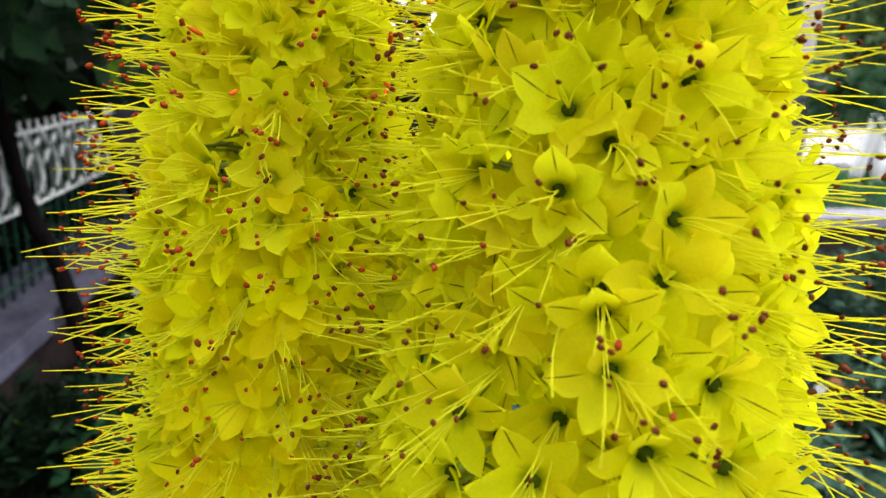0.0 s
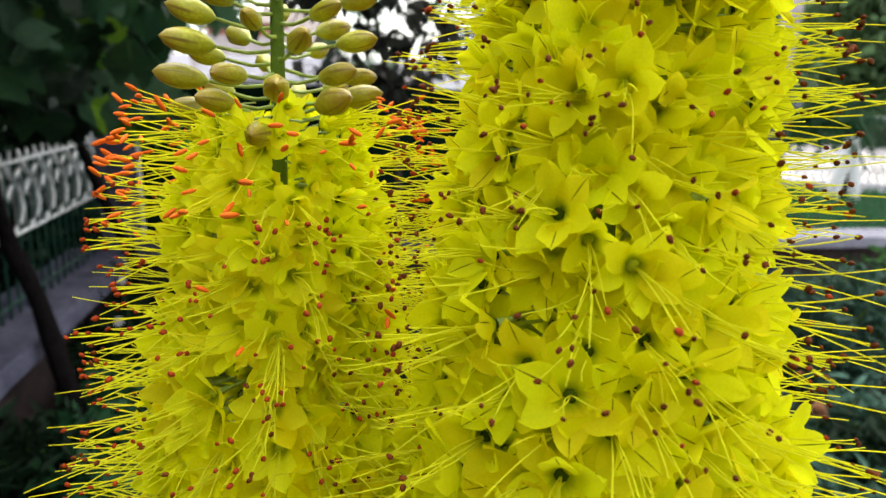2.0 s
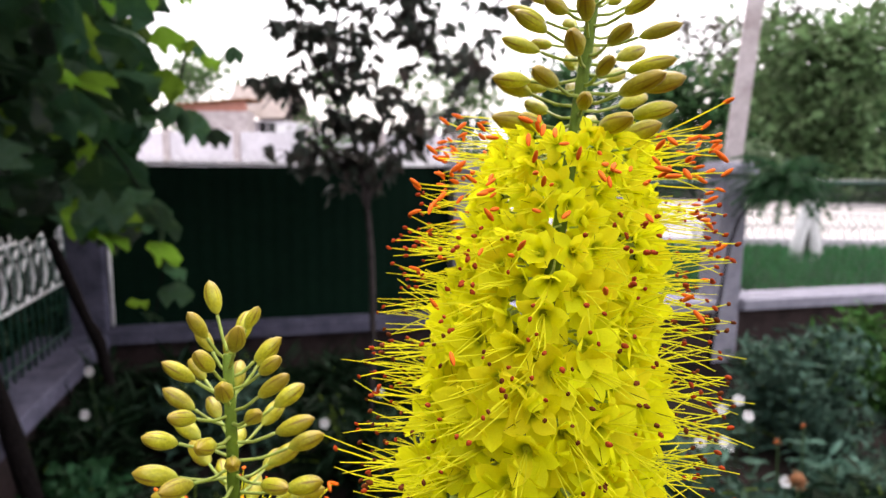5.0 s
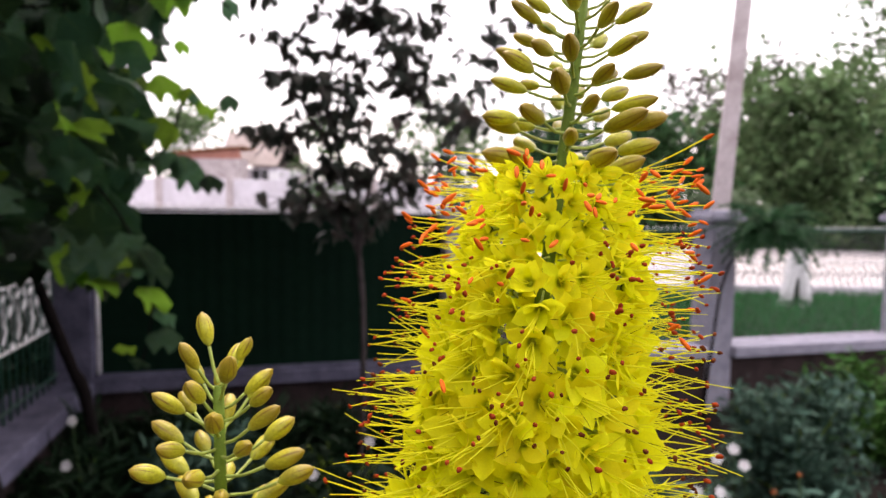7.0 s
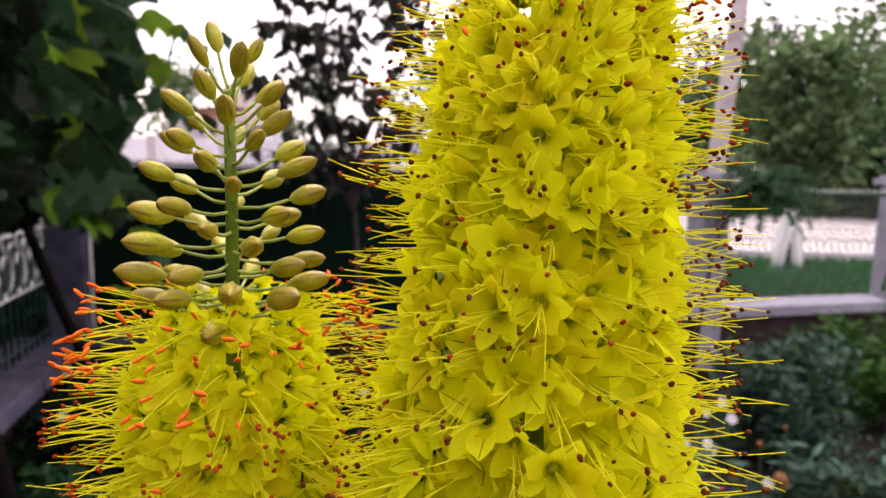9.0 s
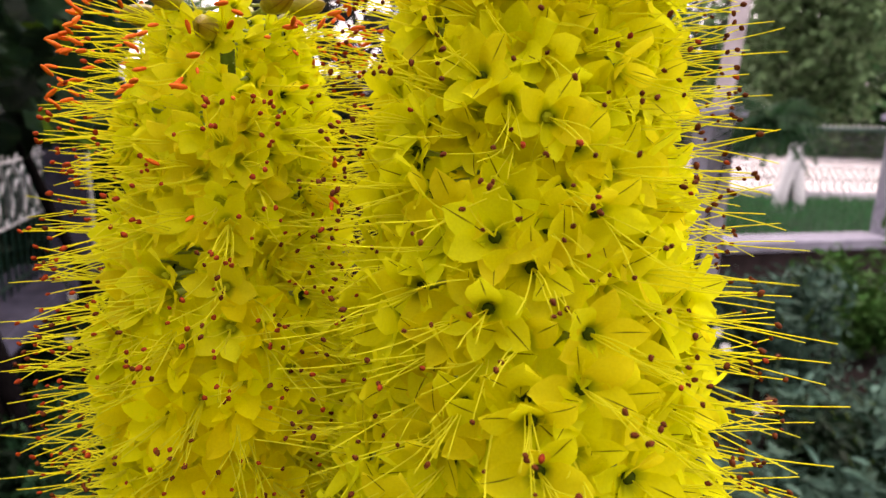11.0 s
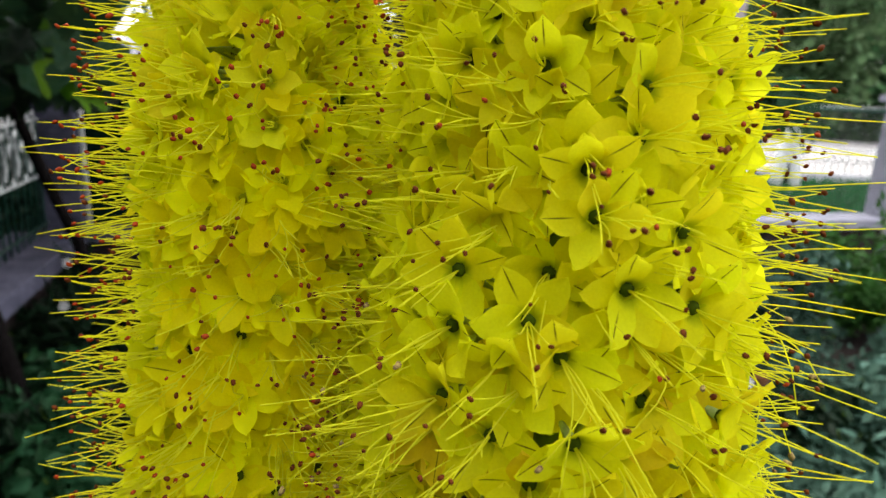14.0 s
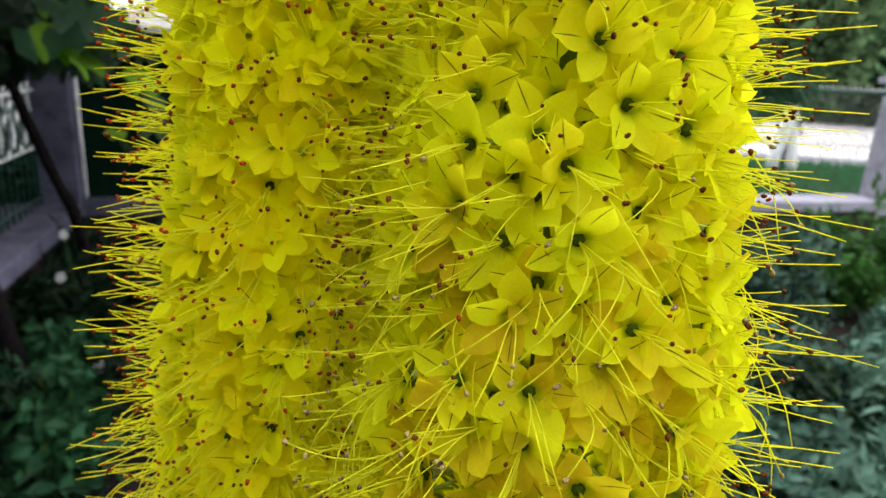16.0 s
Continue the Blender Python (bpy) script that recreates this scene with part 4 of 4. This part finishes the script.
def grape_vine():
    rnd = random.Random(77)
    vine = thing("grape_vine", (-1.75, 2.9, 0.03), label="old grape vine with dark stems and broad lobed leaves", category="vine")
    o = Vector((-1.75, 2.9, 0.03))
    stems = (
        ([(-1.72, 3.5, 0.03), (-1.80, 3.5, 0.61), (-1.88, 3.5, 0.80), (-2.04, 3.5, 1.22), (-2.0, 3.2, 1.75), (-1.5, 2.4, 2.2)], 0.036),
        ([(-1.5, 2.6, 0.03), (-1.59, 2.6, 0.31), (-1.69, 2.6, 0.73), (-1.80, 2.6, 1.02), (-1.6, 2.3, 1.7), (-1.1, 1.9, 2.2)], 0.045),
        ([(-1.6, 2.3, 1.7), (-1.0, 1.9, 1.85), (-0.55, 1.75, 1.80), (-0.44, 1.7, 1.93)], 0.005),
        ([(-0.8, 1.8, 1.84), (-0.60, 1.72, 1.66), (-0.52, 1.7, 1.48), (-0.55, 1.7, 1.31)], 0.003),
        ([(-1.1, 1.9, 2.2), (-0.7, 1.7, 2.15), (-0.45, 1.65, 2.2), (-0.31, 1.66, 2.13)], 0.004),
    )
    for pts, r in stems:
        c = [Vector(q) - o for q in curve_through(pts, 14)]
        part("stem", tube([tuple(q) for q in c], [r * (1 - 0.4 * i / 13) * (1 + 0.12 * math.sin(i * 2.1)) for i in range(14)], 7), vine, mats=BARK)
    shapes = [grape_leaf_mesh(k) for k in range(5)]
    leaves = [[g.mesh("leaf", mt) for g in shapes] for mt in (VINELEAF, BACKLITVINE)]
    mass, made = Geo(), []

    # young: 1 picks the lighter leaf that is coloured as backlit.
    def leaf(at, turn, size, young=0):
        k = rnd.randrange(5)
        m = Matrix.Translation(Vector(at) - o) @ turn @ Matrix.Scale(size, 4)
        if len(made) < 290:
            made.append(part("leaf", leaves[young][k], vine, "yellow-green leaf, coloured as if backlit" if young else "", m=m))
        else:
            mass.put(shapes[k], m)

    half = Matrix.Rotation(math.pi, 4, "Z")
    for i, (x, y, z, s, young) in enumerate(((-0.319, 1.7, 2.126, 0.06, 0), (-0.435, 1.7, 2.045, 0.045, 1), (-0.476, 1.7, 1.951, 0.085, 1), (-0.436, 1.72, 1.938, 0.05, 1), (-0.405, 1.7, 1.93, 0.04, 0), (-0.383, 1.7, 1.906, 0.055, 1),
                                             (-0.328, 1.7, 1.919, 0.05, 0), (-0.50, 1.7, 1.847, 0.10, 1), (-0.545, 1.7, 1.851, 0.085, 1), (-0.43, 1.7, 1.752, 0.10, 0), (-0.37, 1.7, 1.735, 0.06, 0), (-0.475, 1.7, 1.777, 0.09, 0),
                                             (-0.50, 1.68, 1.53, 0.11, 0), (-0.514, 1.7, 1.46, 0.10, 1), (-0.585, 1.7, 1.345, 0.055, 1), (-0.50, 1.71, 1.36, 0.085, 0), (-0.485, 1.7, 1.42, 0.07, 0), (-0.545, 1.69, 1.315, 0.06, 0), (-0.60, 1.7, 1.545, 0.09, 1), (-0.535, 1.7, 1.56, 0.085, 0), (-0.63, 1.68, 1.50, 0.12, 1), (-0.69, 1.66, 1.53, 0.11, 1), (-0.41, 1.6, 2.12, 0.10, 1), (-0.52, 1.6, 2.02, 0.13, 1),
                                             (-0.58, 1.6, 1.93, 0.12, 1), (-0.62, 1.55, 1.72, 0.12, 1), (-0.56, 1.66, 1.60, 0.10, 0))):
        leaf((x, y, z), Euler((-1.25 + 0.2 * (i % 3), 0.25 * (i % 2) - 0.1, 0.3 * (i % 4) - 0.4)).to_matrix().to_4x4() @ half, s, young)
    for i in range(46):
        x, z = rnd.uniform(-1.1, -0.56), rnd.uniform(1.58, 2.2)
        e = Euler((rnd.gauss(-1.15, 0.5), rnd.gauss(0, 0.55), rnd.gauss(0.1, 0.7)))
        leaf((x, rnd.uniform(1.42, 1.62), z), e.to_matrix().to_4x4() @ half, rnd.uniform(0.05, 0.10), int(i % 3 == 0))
    n = 0
    edge_z = (1.42, 1.52, 1.595, 1.644, 1.68, 1.724, 1.786, 1.838, 1.89, 1.942, 2.0, 2.054, 2.113, 2.164, 2.3, 2.7)
    edge_x = (-0.56, -0.54, -0.55, -0.586, -0.594, -0.566, -0.50, -0.50, -0.53, -0.50, -0.53, -0.46, -0.44, -0.40, -0.36, -0.34)
    while n < 560:
        x, z, y = rnd.uniform(-1.25, -0.38), rnd.uniform(1.36, 2.60), rnd.uniform(1.35, 2.25)
        size = rnd.uniform(0.085, 0.155)
        low = 1.53 if x < -0.70 else 1.40
        if x + size * 0.36 > np.interp(z, edge_z, edge_x) + 0.012 + rnd.gauss(0, 0.012) or z - size * 0.3 < low:
            continue
        if z < 1.55 and rnd.random() < 0.6:
            continue
        k = (y - 0.21) / 1.49
        at = Vector((0.23 + (x - 0.23) * k, y, 1.71 + (z - 1.71) * k))
        e = Euler((rnd.gauss(-1.15, 0.5), rnd.gauss(0, 0.55), rnd.gauss(0.1, 0.6)))
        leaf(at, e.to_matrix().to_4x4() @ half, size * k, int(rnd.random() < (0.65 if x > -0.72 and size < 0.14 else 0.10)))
        n += 1
    while n < 980:
        at = Vector((rnd.uniform(-2.2, -1.05), rnd.uniform(2.3, 3.1), rnd.uniform(1.42, 2.5)))
        n += 1
        if (at.x - 0.23) / (at.y - 0.21) < -0.54:
            leaf(at, Euler((rnd.gauss(-1.2, 0.35), rnd.gauss(0, 0.35), rnd.gauss(0.15, 0.5))).to_matrix().to_4x4() @ half, rnd.uniform(0.2, 0.3))
    # Canopy added to shade the left bed, kept clear of the open view.
    while n < 3900:
        at = Vector((rnd.uniform(-3.8, -0.7), rnd.uniform(1.0, 5.6), rnd.uniform(2.2, 2.75)))
        n += 1
        if at.y < 1.9 and at.x > -1.35:
            continue
        if at.y > 0.3 and (at.x - 0.23) / (at.y - 0.21) > -0.57:
            continue
        e = Euler((rnd.gauss(-0.4, 0.4), rnd.gauss(0, 0.4), rnd.uniform(0, 6.28)))
        leaf(at, e.to_matrix().to_4x4(), rnd.uniform(0.18, 0.26))
    # Unseen band of leaves above the view, added as further shade.
    n = 0
    while n < 1400:
        y = rnd.uniform(2.2, 5.4)
        at = Vector((rnd.uniform(-3.6, -0.25), y, 1.73 + 0.42 * (y - 0.2) + rnd.uniform(0.15, 0.6)))
        n += 1
        leaf(at, Euler((rnd.gauss(-0.4, 0.4), rnd.gauss(0, 0.4), rnd.uniform(0, 6.28))).to_matrix().to_4x4(), rnd.uniform(0.2, 0.3))
    # Unseen leaves behind the camera, added to darken the side coping.
    for _ in range(900):
        at = Vector((rnd.uniform(-3.8, -0.9), rnd.uniform(-1.6, 1.1), rnd.uniform(2.25, 2.75)))
        leaf(at, Euler((rnd.gauss(-0.4, 0.4), rnd.gauss(0, 0.4), rnd.uniform(0, 6.28))).to_matrix().to_4x4(), rnd.uniform(0.18, 0.26))
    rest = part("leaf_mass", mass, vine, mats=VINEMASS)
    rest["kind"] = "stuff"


grape_vine()

# ---- the two foxtail lilies ----


def petal_geo(length, width, steep, flare, twist):
    """One petal: rises steeply out of the throat, then flares outwards along x; +z is the flower's axis.
    steep and flare: its angle over the flower's face at the base and at the tip."""
    v, f, uv = [], [], []
    rows, cols = 13, 5
    x, z = 0.0010, -0.0006
    for i in range(rows):
        t = i / (rows - 1)
        ang = flare + (steep - flare) * (1 - t) ** 2.2
        if i:
            x += length / (rows - 1) * math.cos(ang)
            z += length / (rows - 1) * math.sin(ang)
        w = width * 0.5 * max(0.04, 0.36 + 2.6 * t - 2.1 * t * t - 0.82 * t ** 4)
        for k in range(cols):
            s = k / (cols - 1) * 2 - 1
            lift = 0.17 * width * s * s * (1 - 0.5 * t) + twist * s * t * width + 0.05 * width * math.sin(s * 5 + t * 6 + twist * 60) * t
            v.append((x - lift * math.sin(ang), s * w / 1.05 * (1 + (0.05 * math.sin(t * 17 + s * 2 + twist * 90) + 0.03 * math.sin(t * 41 + twist * 50)) * s * s * t), z + lift * math.cos(ang)))
            uv.append((k / (cols - 1), t))
    for i in range(rows - 1):
        for k in range(cols - 1):
            a = i * cols + k
            f.append((a, a + 1, a + cols + 1, a + cols))
    return Geo().add(v, f, uv)


def filament_geo(length, bend, r=0.000116, droop=0.0):
    """A thread along +z, bending towards +x; returns it with its tip and the tip's direction."""
    pts = []
    for i in range(8):
        t = i / 7
        pts.append((bend * length * t * t + droop * length * t ** 4, 0.03 * length * math.sin(4 * t), length * t * (1 - 0.25 * droop * t * t)))
    return tube(pts, [r * (1.15 - 0.45 * i / 7) for i in range(8)], 5), Vector(pts[-1]), (Vector(pts[-1]) - Vector(pts[-2])).normalized()


def pistil_geo(style):
    """Green ovary with a thread-thin style, and the pedicel behind it: materials ovary, filament, pedicel."""
    g = Geo()
    g.put(ball(0.00145, 0.00145, 0.0012, 8, 6, (0, 0, 0.0)), Matrix.Identity(4), 0)
    pts = [(0.0002 * math.sin(i), 0.07 * style * (i / 7) ** 2, style * i / 7) for i in range(8)]
    g.put(tube(pts, [0.00018 - 0.000010 * i for i in range(8)], 5), Matrix.Identity(4), 1)
    g.put(tube([(0, 0, -0.0003), (0, 0.0003, -0.006), (0, 0.001, -0.013)], [0.0012, 0.0005, 0.00045], 6), Matrix.Identity(4), 2)
    return g


def bud_geo(length, width):
    """A closed bud with six soft ribs along +z."""
    v, f, uv = [], [], []
    seg, rings = 12, 9
    for i in range(rings + 1):
        t = i / rings
        r = width * 0.5 * (math.sin(math.pi * min(1.0, t ** 1.1)) ** 0.55 * (1 - 0.06 * t) + 0.02)
        for k in range(seg):
            a = 2 * math.pi * k / seg
            rr = r * (1 + (0.05 if k % 2 == 0 else -0.05))
            v.append((rr * math.cos(a), rr * math.sin(a), length * t))
            uv.append(((k % 4) / 4 + 0.25, t))
    for i in range(rings):
        for k in range(seg):
            a, b = i * seg + k, i * seg + (k + 1) % seg
            f.append((a, b, b + seg, a + seg))
    return Geo().add(v, f, uv)


PETALS = [petal_geo(le, w, st, fl, tw) for le, w, st, fl, tw in ((0.0108, 0.0062, 0.80, 0.46, 0.02), (0.0104, 0.0056, 0.72, 0.36, -0.05), (0.0112, 0.0064, 0.85, 0.56, 0.04),
                                                                 (0.0106, 0.0058, 0.76, 0.26, 0.07), (0.0110, 0.0062, 0.90, 0.66, -0.08), (0.0102, 0.0056, 0.72, 0.42, 0.0))]
FILAMENTS = [filament_geo(le, b, droop=d) for le, b, d in ((0.0138, 0.05, 0), (0.0146, -0.05, 0), (0.0130, 0.12, 0), (0.0150, 0.02, 0), (0.0134, -0.09, 0), (0.0142, 0.18, 0.0))]
LIMP = [filament_geo(le, b, 0.00014, d) for le, b, d in ((0.0165, 0.40, 0.45), (0.0185, 0.28, 0.60), (0.0155, 0.55, 0.40), (0.0175, 0.15, 0.35))]
PISTILS = [pistil_geo(s) for s in (0.0235, 0.028, 0.032)]
ANTHER_SHAPES = [ball(0.00050, 0.00050, 0.00165, 7, 6), ball(0.00046, 0.00044, 0.00064, 7, 5, lump=0.3, rnd=random.Random(1)), ball(0.00044, 0.00048, 0.00060, 7, 5, lump=0.35, rnd=random.Random(2)), ball(0.00052, 0.00046, 0.00070, 7, 5, lump=0.5, rnd=random.Random(3))]
PETAL_ME = [[[g.mesh("petal", mt) for g in PETALS] for mt in pair] for pair in ((PETAL, PETAL_PLAIN), (PETAL_GOLD, PETAL_GOLD_PLAIN), (PETAL_PALE, PETAL_PALE_PLAIN), (PETAL_OLD, PETAL_OLD_PLAIN))]
FILAMENT_ME = [g[0].mesh("filament", FILAMENT) for g in FILAMENTS]
LIMP_ME = [g[0].mesh("filament", FILAMENT) for g in LIMP]
PISTIL_ME = [[g.mesh("flower", [ov, FILAMENT, PEDICEL]) for g in PISTILS] for ov in (OVARY, YOUNG_OVARY)]
ANTHER_ME = [g.mesh("anther", ANTHERS[i]) for i, g in enumerate(ANTHER_SHAPES)]
BUD_ME = [bud_geo(le, w).mesh("bud", BUD) for le, w in ((0.0086, 0.0044), (0.0080, 0.0045), (0.0090, 0.0042), (0.0074, 0.0038))]


def foxtail_lily(name, axis, profile, z_low, z_open, z_top, cell, seed, front, long, hue, slim, label):
    """A tall spike: axis gives the stem's line, profile the radius out to the petals' tips by height.
    long: how far the stamens reach; front: half-angle, in degrees, of the side whose flowers are built piece by piece.
    hue: 0 yellow, 1 golden petals; slim: how narrow its buds are."""
    rnd = random.Random(seed)
    heights = [p[2] for p in axis]
    line = np.array(axis)

    def at(z):
        return Vector((np.interp(z, heights, line[:, 0]), np.interp(z, heights, line[:, 1]), z))

    def radius(z):
        return float(np.interp(z, [p[0] for p in profile], [p[1] for p in profile]))

    foot = at(0.04)
    plant = thing(name, foot, label=label, category="flower", group="foxtail lilies")
    zs = [0.04, 0.4, 0.8, 1.1, 1.3] + [1.4 + (z_top - 1.4) * i / 14 for i in range(15)]
    part("stem", tube([tuple(at(z) - foot) for z in zs], [0.0075, 0.007, 0.0068, 0.0062, 0.0055] + [0.0028 - 0.0017 * (i / 14) ** 1.3 for i in range(15)], 10), plant, "smooth green stem", mats=STEM)
    mass, wide = Geo(), 0.95 * profile[0][1]
    z, a = z_low, seed * 1.0
    while z < z_open:
        r = radius(z)
        a += 2.39996
        full = 0.30 + 0.70 * min(1.0, r / wide)
        z += cell * full ** 2.8 / (2 * math.pi * max(r - 0.005, 0.004))
        ang = a + rnd.gauss(0, 0.06)
        zz = z + rnd.gauss(0, 0.0008)
        out = Vector((math.sin(ang), -math.cos(ang), 0))
        age = z_open - zz
        big = 0.80 * full * min(1.0, 0.75 + age * 7)
        tip_r = r * rnd.uniform(0.84, 1.07)
        face = (out + Vector((rnd.gauss(0, 0.12), rnd.gauss(0, 0.12), 0.05 + rnd.gauss(0, 0.12)))).normalized()
        m = Matrix.Translation(at(zz) + out * (tip_r - 0.0056 * big) - foot) @ turned(face, rnd.uniform(0, 6.283)) @ Matrix.Scale(big, 4)
        near = abs((ang + math.pi) % (2 * math.pi) - math.pi) < radians(front)
        shape, young = rnd.randrange(3), age < 0.085 + 0.03 * rnd.random()
        flower = part("flower", PISTIL_ME[int(young)][shape], plant, m=m) if near else None
        if not near:
            mass.put(PISTILS[shape], m)
            mass.m[-len(PISTILS[shape].f):] = [(2, 1, 3)[q] for q in PISTILS[shape].m]
        for k in range(6):
            p = rnd.randrange(6)
            pm = Matrix.Rotation(k * math.pi / 3 + rnd.gauss(0, 0.08), 4, "Z") @ Matrix.Rotation(rnd.gauss(-0.9 * (1 - full), 0.13 + 0.4 * (1 - full)), 4, "Y") @ Matrix.Scale(rnd.uniform(0.92, 1.14), 4)
            if near:
                part("petal", PETAL_ME[2 if age < 0.045 + 0.02 * rnd.random() else 3 if age > 0.16 + 0.09 * rnd.random() else hue][1 if (hue and k != 2) or (young and k != 4) else k % 2][p], flower, m=pm)
            else:
                mass.put(PETALS[p], m @ pm, 0 if k % 2 == 0 else 8)
            if rnd.random() < (0.58 if age < 0.02 else 0.45 if age < 0.06 else 0.52 - 0.10 * hue):
                continue
            old = age > 0.15 and rnd.random() < min(0.85, (age - 0.14) * 8)
            bank, meshes = (LIMP, LIMP_ME) if old and rnd.random() < 0.75 else (FILAMENTS, FILAMENT_ME)
            q = rnd.randrange(len(bank))
            sag = m.to_3x3().inverted() @ Vector((0, 0, -1))
            side_turn = math.atan2(sag.y, sag.x) + rnd.gauss(0, 0.6) if bank is LIMP else k * math.pi / 3 + 0.5
            fm = Matrix.Rotation(side_turn + rnd.gauss(0, 0.2), 4, "Z") @ Matrix.Rotation(abs(rnd.gauss(0.10, 0.09)), 4, "Y") @ Matrix.Scale(rnd.uniform(0.85, 1.12) * long / big, 4)
            if age < 0.014:
                kind = 0
            elif age < 0.034:
                kind = 0 if rnd.random() < 0.12 else 1
            elif old:
                kind = 3
            else:
                kind = 2 if rnd.random() < min(0.95, 0.25 + age * 7) * (1 - 0.45 * hue) else 1
            lost = age > 0.03 and rnd.random() < 0.18
            tip, way = bank[q][1], bank[q][2]
            am = fm @ Matrix.Translation(tip) @ turned(way + Vector((rnd.gauss(0, 0.6), rnd.gauss(0, 0.6), 0))) @ Matrix.Scale(rnd.uniform(0.85, 1.2) * (0.78 if kind == 0 else 0.80) / long, 4)
            if near:
                part("filament", meshes[q], flower, m=fm)
                if not lost:
                    part("anther", ANTHER_ME[kind], flower, m=am)
            else:
                mass.put(bank[q][0], m @ fm, 1)
                if not lost:
                    mass.put(ANTHER_SHAPES[kind], m @ am, 4 + kind)
    if mass.n:
        rest = part("flower_mass", mass, plant, "dense yellow flowers on the far side of the spike", mats=[PETAL_MASS, FILAMENT, OVARY, PEDICEL, *ANTHERS, PETAL_PLAIN])
        rest["kind"] = "stuff"
    z = z_open - 0.004
    n = 0
    while z < z_top:
        s = (z - z_open) / (z_top - z_open)
        z += (0.00074 + 0.0002 * s) * (1.0 - 0.4 * (1 - slim))
        a += 2.39996
        n += 1
        ang = a + rnd.gauss(0, 0.12)
        lift = 0.02 + 0.7 * (1 - slim) + 0.95 * max(0.0, s) ** 2.5 + rnd.gauss(0, 0.08)
        out = Vector((math.sin(ang) * math.cos(lift), -math.cos(ang) * math.cos(lift), math.sin(lift)))
        stalk = (0.0128 - 0.0050 * max(0.0, s)) * (1 - 0.7 * (1 - slim)) * rnd.uniform(0.72, 1.12)
        size = (1.08 - 0.26 * max(0.0, s)) * (1 - 0.2 * (1 - slim)) * rnd.uniform(0.88, 1.08)
        root = at(z) - foot
        end = root + out * stalk + Vector((0, 0, -0.0006))
        bud = part("bud", BUD_ME[n % 4], plant, m=Matrix.Translation(end) @ turned(out + Vector((0, 0, 0.10)), rnd.uniform(0, 6)) @ Matrix.Diagonal((size * slim, size * slim, size * (1.7 - 0.7 * slim), 1.0)))
        mid = root.lerp(end, 0.5) + Vector((0, 0, -0.0008))
        local = bud.matrix_basis.inverted()
        part("pedicel", tube([tuple(local @ Vector(q)) for q in curve_through([tuple(root), tuple(mid), tuple(end)], 5)], [0.00036 / (size * slim)] * 5, 5), bud, "thin pale green stalk", mats=PEDICEL)
    return plant


foxtail_lily("foxtail_lily", [(0.236, 0.20, 0.04), (0.242, 0.262, 1.38), (0.246, 0.296, 1.51), (0.2475, 0.315, 1.587), (0.2462, 0.327, 1.636), (0.2475, 0.337, 1.675), (0.2503, 0.343, 1.70), (0.256, 0.352, 1.735), (0.262, 0.364, 1.785)],
             [(1.40, 0.034), (1.51, 0.0345), (1.56, 0.0332), (1.60, 0.0290), (1.636, 0.0246), (1.675, 0.0222), (1.692, 0.0205), (1.729, 0.0145)],
             1.43, 1.729, 1.776, 54e-6, 3, 48, 1.06, 0, 0.82, "tall foxtail lily spike of dense yellow flowers topped by olive buds")
foxtail_lily("foxtail_lily", [(0.168, 0.34, 0.04), (0.183, 0.328, 1.40), (0.1885, 0.332, 1.582), (0.1870, 0.338, 1.66), (0.1862, 0.339, 1.70)],
             [(1.40, 0.0298), (1.51, 0.0288), (1.582, 0.0245), (1.630, 0.0176), (1.648, 0.0110)],
             1.44, 1.644, 1.684, 46e-6, 8, 50, 1.19, 1, 0.92, "foxtail lily spike, yellow flowers below, closed olive buds above")
